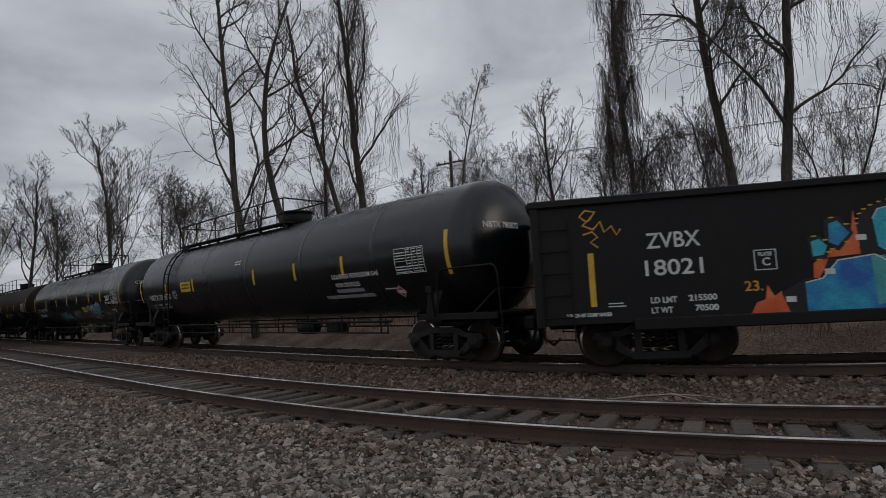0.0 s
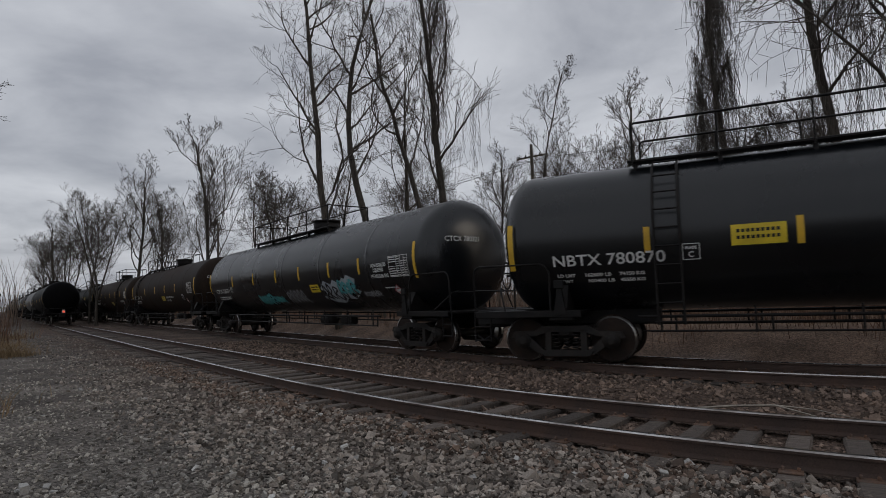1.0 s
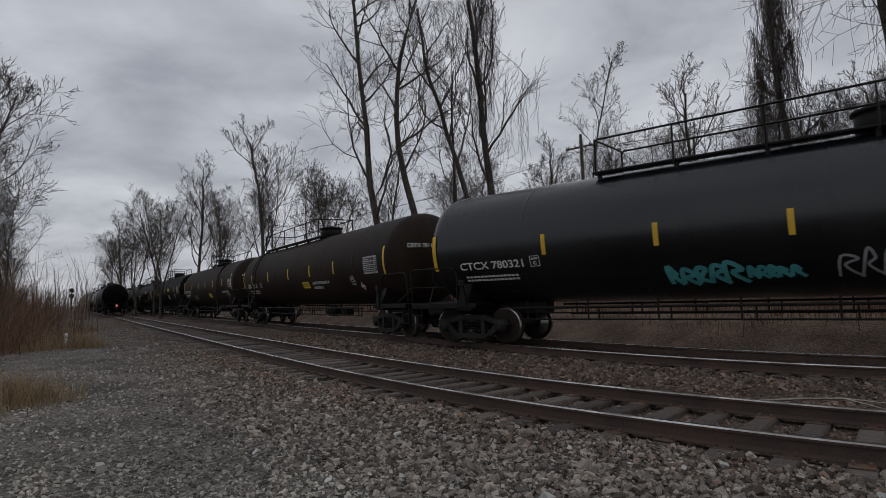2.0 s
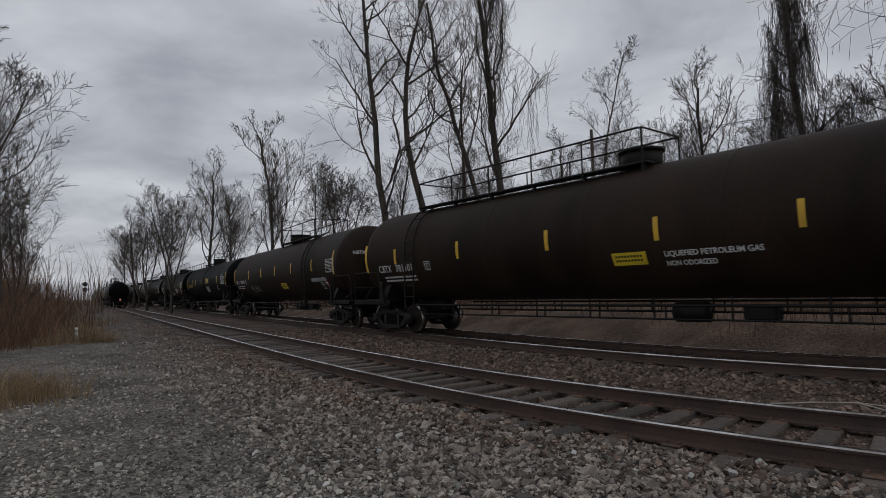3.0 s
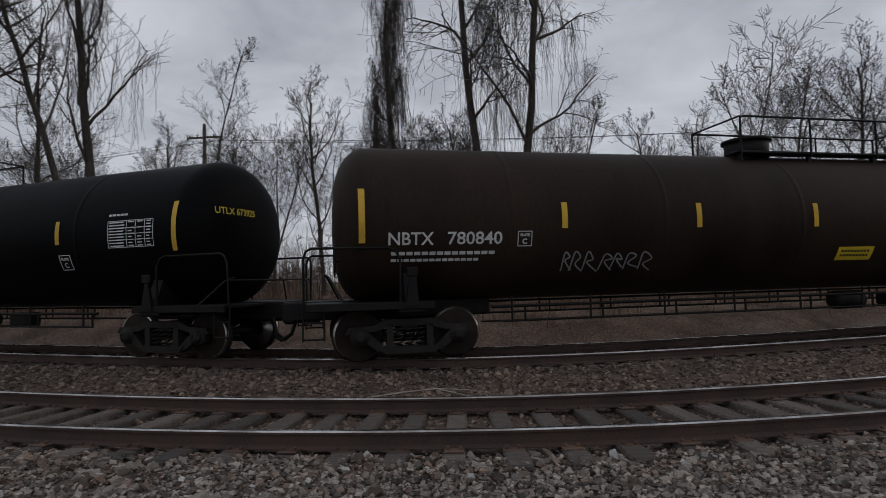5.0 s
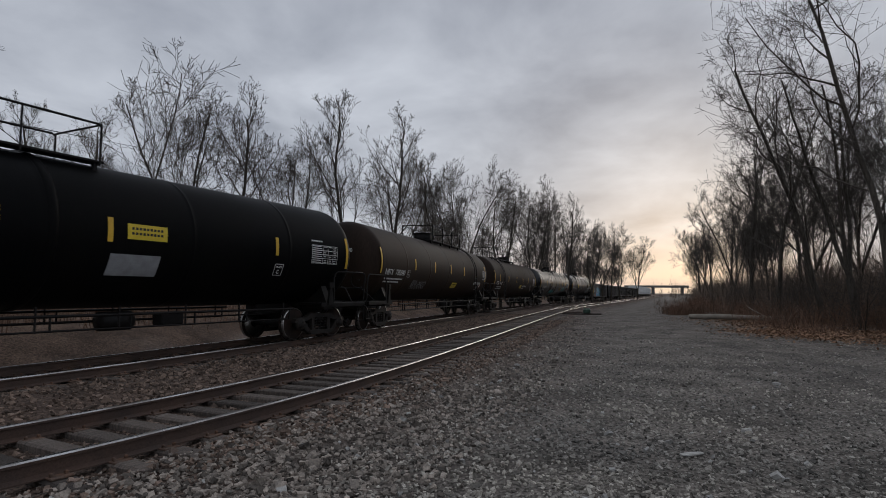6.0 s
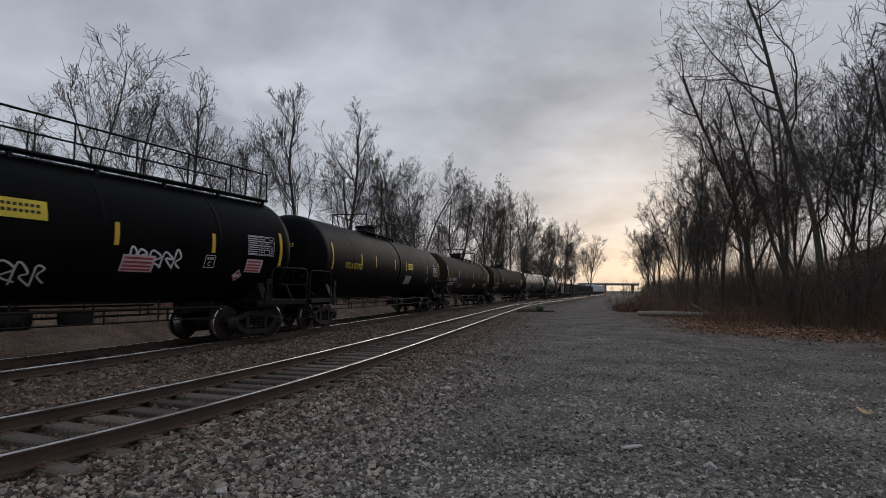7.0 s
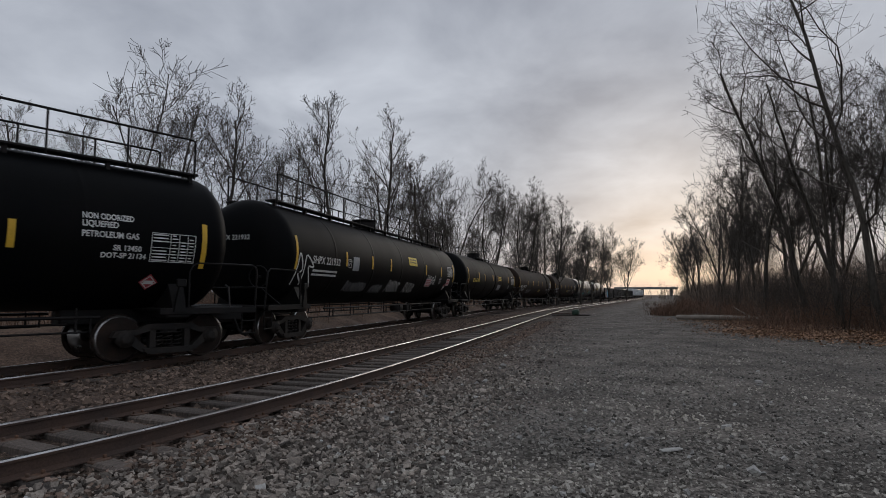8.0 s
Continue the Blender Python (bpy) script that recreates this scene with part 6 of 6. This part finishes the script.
POLES = [(-27.2, 75.1, 11.5), (8.0, 41.9, 12.0), (60.2, 3.4, 12.5), (93.2, -16.0, 12.5)]
for _x, _y, _h in POLES:
    utility_pole(_x, _y, _h, -40, "weathered wooden utility pole with a crossarm")
for _a in (-1.15, 0.6, 1.15):
    for (x0, y0, h0), (x1, y1, h1) in zip(POLES[:-1], POLES[1:]):
        c, s = math.cos(radians(-40)), math.sin(radians(-40))
        p0, p1 = Vector((x0 + c * _a, y0 + s * _a, h0 - 0.5)), Vector((x1 + c * _a, y1 + s * _a, h1 - 0.5))
        pts = [p0.lerp(p1, k / 12) - Vector((0, 0, 1.0 * 4 * (k / 12) * (1 - k / 12))) for k in range(13)]
        w = thing("power_line", "thin dark overhead wire slung between poles", "wire", "overhead wires")
        part("wire", Shape().tube(pts, 0.011, 4), M_WIRE, w)


def road_bridge():
    b = thing("road_bridge", "grey concrete road bridge across the tracks far away", "bridge")
    cx, cy, h = on_track(590.0, -4.0)
    b.matrix_basis = pose(cx, cy, 0, 0, 0, math.degrees(math.pi / 2 - h))
    part("deck", Shape().box(0, 8, 7.6, 9, 58, 1.3, bev=0.1), M_CONC, b)
    part("parapet", Shape().box(-4.4, 8, 8.6, 0.3, 58, 0.9), M_CONC, b)
    for y in (-15, 11):
        part("pier", Shape().box(0, y, 3.4, 1.4, 3.0, 7.0, bev=0.1), M_CONC, b)
    for y in (36,):
        part("abutment", Shape().box(0, y, 3.4, 8.5, 14, 7.0, bev=0.1), M_CONC, b)
    for y in range(-18, 36, 7):
        part("fence_post", Shape().box(-4.4, y, 10.1, 0.16, 0.16, 1.8), M_FRAME, b)


road_bridge()


def house():
    """Long pale shed behind the wood."""
    b = thing("industrial_shed", "long pale shed with a dark roof behind the trees", "building")
    b.matrix_basis = pose(55.0, -48.8, 0, 0, 0, -42)
    part("wall", Shape().box(0, 0, 2.4, 20, 9, 4.8), M_HOUSE, b)
    part("roof", Shape().prism([(-5.0, 4.7), (5.0, 4.7), (0, 6.3)], "x", -10.4, 10.4), M_ROOF, b)
    for x in np.arange(-8, 8.1, 4.0):
        w = part("window", Shape().box(x, 4.52, 2.6, 1.4, 0.08, 1.2), M_GLASS, b)
        part("window_frame", Shape().box(x, 4.55, 3.25, 1.6, 0.1, 0.1).box(x, 4.55, 1.95, 1.6, 0.1, 0.1).box(x - 0.75, 4.55, 2.6, 0.1, 0.1, 1.3).box(x + 0.75, 4.55, 2.6, 0.1, 0.1, 1.3), M_POST, w)


house()


def marker_post():
    p = thing("marker_post", "short white leaning marker post at the lane's edge", "post")
    p.matrix_basis = pose(-16.1, 21.7, -0.05, 6, 8, 0)
    part("post", Shape().lathe([(0, 0.07), (0.52, 0.07), (0.56, 0.05)], "z", 12), M_POST, p)
    part("band", Shape().lathe([(0.40, 0.073), (0.50, 0.073)], "z", 12), M_PALE, p)


marker_post()


def signal():
    x, y, h = on_track(-150.0, 4.5)
    p = thing("railway_signal", "dark railway signal mast far down the line", "signal")
    p.matrix_basis = pose(x, y, 0, 0, 0, math.degrees(math.pi / 2 - h))
    part("mast", Shape().lathe([(0, 0.09), (5.6, 0.08)], "z", 10), M_FRAME, p)
    hd = part("signal_head", Shape().lathe([(0, 0.5), (0.12, 0.5)], "x", 18, (0.1, 0, 5.0)).lathe([(0, 0.5), (0.12, 0.5)], "x", 18, (0.1, 0, 3.8)), M_FRAME, p)
    part("lens", Shape().lathe([(0.23, 0.1), (0.25, 0.1)], "x", 12, (0.0, 0, 5.0)), M_GLASS, hd)


signal()


def log():
    p = thing("fallen_log", "pale barkless fallen log at the edge of the wood", "log")
    part("log", lines_mesh("log", [(0, [Vector(q) for q in ((37.0, -14.5, 0.16), (35.5, -16.1, 0.2), (33.9, -18.0, 0.2), (32.1, -20.3, 0.35))], [0.15, 0.16, 0.15, 0.12])], M_LOG), None, p)
    part("broken_limb", lines_mesh("limb", [(1, [Vector((34.2, -17.7, 0.3)), Vector((34.7, -17.2, 0.7)), Vector((35.1, -17.1, 0.9))], [0.05, 0.03, 0.01])], M_LOG), None, p)


log()


def stick():
    p = thing("dead_branch", "dead forked branch lying across the ties", "branch")
    part("limb", lines_mesh("limb", [(1, [Vector((3.55, 7.5, 0.05)), Vector((3.9, 7.2, 0.12)), Vector((4.3, 6.95, 0.16)), Vector((4.6, 6.45, 0.08))], [0.016, 0.018, 0.014, 0.008]),
                                     (1, [Vector((4.3, 6.95, 0.16)), Vector((4.7, 6.8, 0.12)), Vector((5.0, 6.5, 0.06))], [0.012, 0.009, 0.005])], M_LOG), None, p)


stick()


def litter(name, label, cat, x, y, z, sx, sy, sz, rz, m, curl=0.0):
    p = tagged(new(name), label, cat)
    p.matrix_basis = pose(x, y, gz(x, y) + z, 0, 0, rz)
    sh = Shape()
    n = 6
    vs = []
    for i in range(n + 1):
        for j in (-1, 1):
            u = i / n * 2 - 1
            w = (1 - 0.5 * u * u)
            for k in (0, 1):
                vs.append((u * sx / 2, j * sy / 2 * w, curl * u * u + (0.5 - k) * sz))
    fs = []
    for i in range(n):
        a = 4 * i
        fs += [(a, a + 4, a + 6, a + 2), (a + 1, a + 3, a + 7, a + 5), (a, a + 1, a + 5, a + 4), (a + 2, a + 6, a + 7, a + 3)]
    fs += [(0, 2, 3, 1), (4 * n, 4 * n + 1, 4 * n + 3, 4 * n + 2)]
    part("sheet", sh.add(vs, fs), m, p)


litter("flat_stone", "pale flat scrap lying on the gravel", "litter", 6.02, -1.93, 0.03, 0.26, 0.09, 0.012, -70, M_PALE)
litter("leaf", "curled straw-coloured leaf on the lane", "leaf", 7.4, -5.6, 0.05, 0.26, 0.12, 0.006, 30, M_LEAFP, 0.06)
litter("flat_stone", "white stone on the lane", "stone", 10.6, -5.3, 0.02, 0.14, 0.09, 0.04, 20, M_PALE)


def leaf_field():
    """Fallen leaves, each a small bent sheet."""
    rng = np.random.default_rng(81)
    n = 17000
    q = np.array([(19.0, -15.7, 1.3), (21.9, -14.2, 1.6), (25.0, -15.0, 1.8), (29.1, -16.0, 1.8), (21.1, -17.3, 1.4), (34.2, -17.4, 2.0), (23.9, -13.0, 1.2)])[rng.integers(0, 7, n)]
    x, y = q[:, 0] + rng.normal(0, 1, n) * q[:, 2], q[:, 1] + rng.normal(0, 1, n) * q[:, 2] * 0.8
    k = offset_of(x, y) > 7.5
    x, y = x[k], y[k]
    n = len(x)
    z = ground_height(x, y, offset_of(x, y)) + rng.uniform(0.008, 0.05, n)
    s, a = rng.uniform(0.03, 0.075, n), rng.uniform(0, 6.283, n)
    u, w = np.stack([np.cos(a), np.sin(a), rng.normal(0, 0.35, n)], -1) * s[:, None], np.stack([-np.sin(a), np.cos(a), rng.normal(0, 0.35, n)], -1) * (s * 0.6)[:, None]
    c = np.stack([x, y, z], -1)
    up = np.array([0, 0, 1.0])
    v = np.stack([c - u, c - w + up * 0.012, c + u, c + w + up * 0.012], 1)
    f = np.arange(4 * n).reshape(-1, 4)
    tagged(new("leaf_litter", big_mesh("leaf_litter", v.reshape(-1, 3), f, M_LEAF)), "brown fallen leaves under the trees beside the lane", "leaves", kind="stuff")


leaf_field()

# ---------------------------------------------------------------- loose stone, last
stone_field("ballast", "grey-brown crushed ballast stone beside the near track", M_STONE, 60000, 0.044, around(2.4, 40, -56, 116, 1.1, 3.4), 1)
stone_field("ballast", "crushed ballast between the two tracks", M_RUSTY, 17000, 0.052, strip(-22, 40, MAIN + 0.9, -0.9), 2)
stone_field("ballast", "crushed ballast between the rails of the near track", M_RUSTY, 8000, 0.047, strip(-14, 30, -0.66, 0.66), 3, sink=0.1)
stone_field("ballast", "rust-stained ballast at the tie ends of the near track", M_RUSTY, 9000, 0.045, strip(-16, 32, 0.85, 1.9), 8)
stone_field("ballast", "crushed ballast under the main track", M_RUSTY, 6000, 0.05, strip(-14, 24, MAIN - 2.0, MAIN + 0.66), 4, sink=0.1)
stone_field("lane_gravel", "fine grey gravel of the lane", M_CHIP, 66000, 0.031, around(2.2, 50, -64, 142, 2.7, 12.5), 5)
stone_field("pale_stones", "scattered pale stones in the gravel", M_PALE, 420, 0.05, around(3.0, 24, -52, 118, 1.2, 11), 6, sink=0.6)


# ---------------------------------------------------------------- what moves
TRAIN = [(0.0, -2.6), (0.5, 5.4), (1.0, 14.2), (1.5, 22.6), (3.0, 46.2), (3.5, 55.4), (4.0, 63.0), (4.2, 66.3), (5.3, 83.9), (5.5, 87.1), (6.0, 96.8), (6.5, 106.2), (7.0, 116.6), (7.5, 124.9), (8.0, 132.6)]


def train_at(t):
    """How far the first coupling has come along the main track, smoothly through the rows."""
    ts, ss = np.array([r[0] for r in TRAIN]), np.array([r[1] for r in TRAIN])
    v = np.gradient(ss, ts)
    i = int(np.clip(np.searchsorted(ts, t) - 1, 0, len(ts) - 2))
    h = ts[i + 1] - ts[i]
    u = (t - ts[i]) / h
    return float((2 * u ** 3 - 3 * u * u + 1) * ss[i] + (u ** 3 - 2 * u * u + u) * h * v[i] + (3 * u * u - 2 * u ** 3) * ss[i + 1] + (u ** 3 - u * u) * h * v[i + 1])


def true_girth(cars):
    """Brings the tank cars' bodies from the nominal girth to the true one, three metres across; bogies already have theirs."""
    done, m = set(), Matrix.Diagonal((1, 1.03, 1.035, 1))
    for car in cars:
        for c in car.children:
            if c.name.startswith(("wheelset", "bogie", "coupler")):
                continue
            for ob in (c, *c.children):
                if ob.data and ob.data.name not in done:
                    done.add(ob.data.name)
                    ob.data.transform(m)


true_girth([c for c, _ in CARS + TAIL if c.name.startswith("tank_car")])
TAIL_START, TAIL_SPEED = -41.0, -20.0


def motions():
    keys = np.arange(0, 8.01, 0.2)
    for car, k in CARS:
        walk(car, [(t, track_pose(train_at(t) - (k - 0.5) * PITCH, MAIN, main=True)) for t in keys])
    for car, k in TAIL:
        walk(car, [(t, track_pose(TAIL_START + TAIL_SPEED * t - (k + 0.5) * PITCH, 0.0)) for t in np.arange(0, 8.01, 1.0)])
    spin = [(f / FPS, math.degrees(train_at(f / FPS) / 0.457)) for f in range(0, 241)]
    for car, k in CARS:
        if not 0 <= k < 8:
            continue
        for w in [c for c in car.children if c.name.startswith("wheelset")]:
            x, y, z = w.location
            walk(w, [(t, pose(x, y, z) @ Matrix.Rotation(radians(a % 360), 4, "Y")) for t, a in spin])


motions()
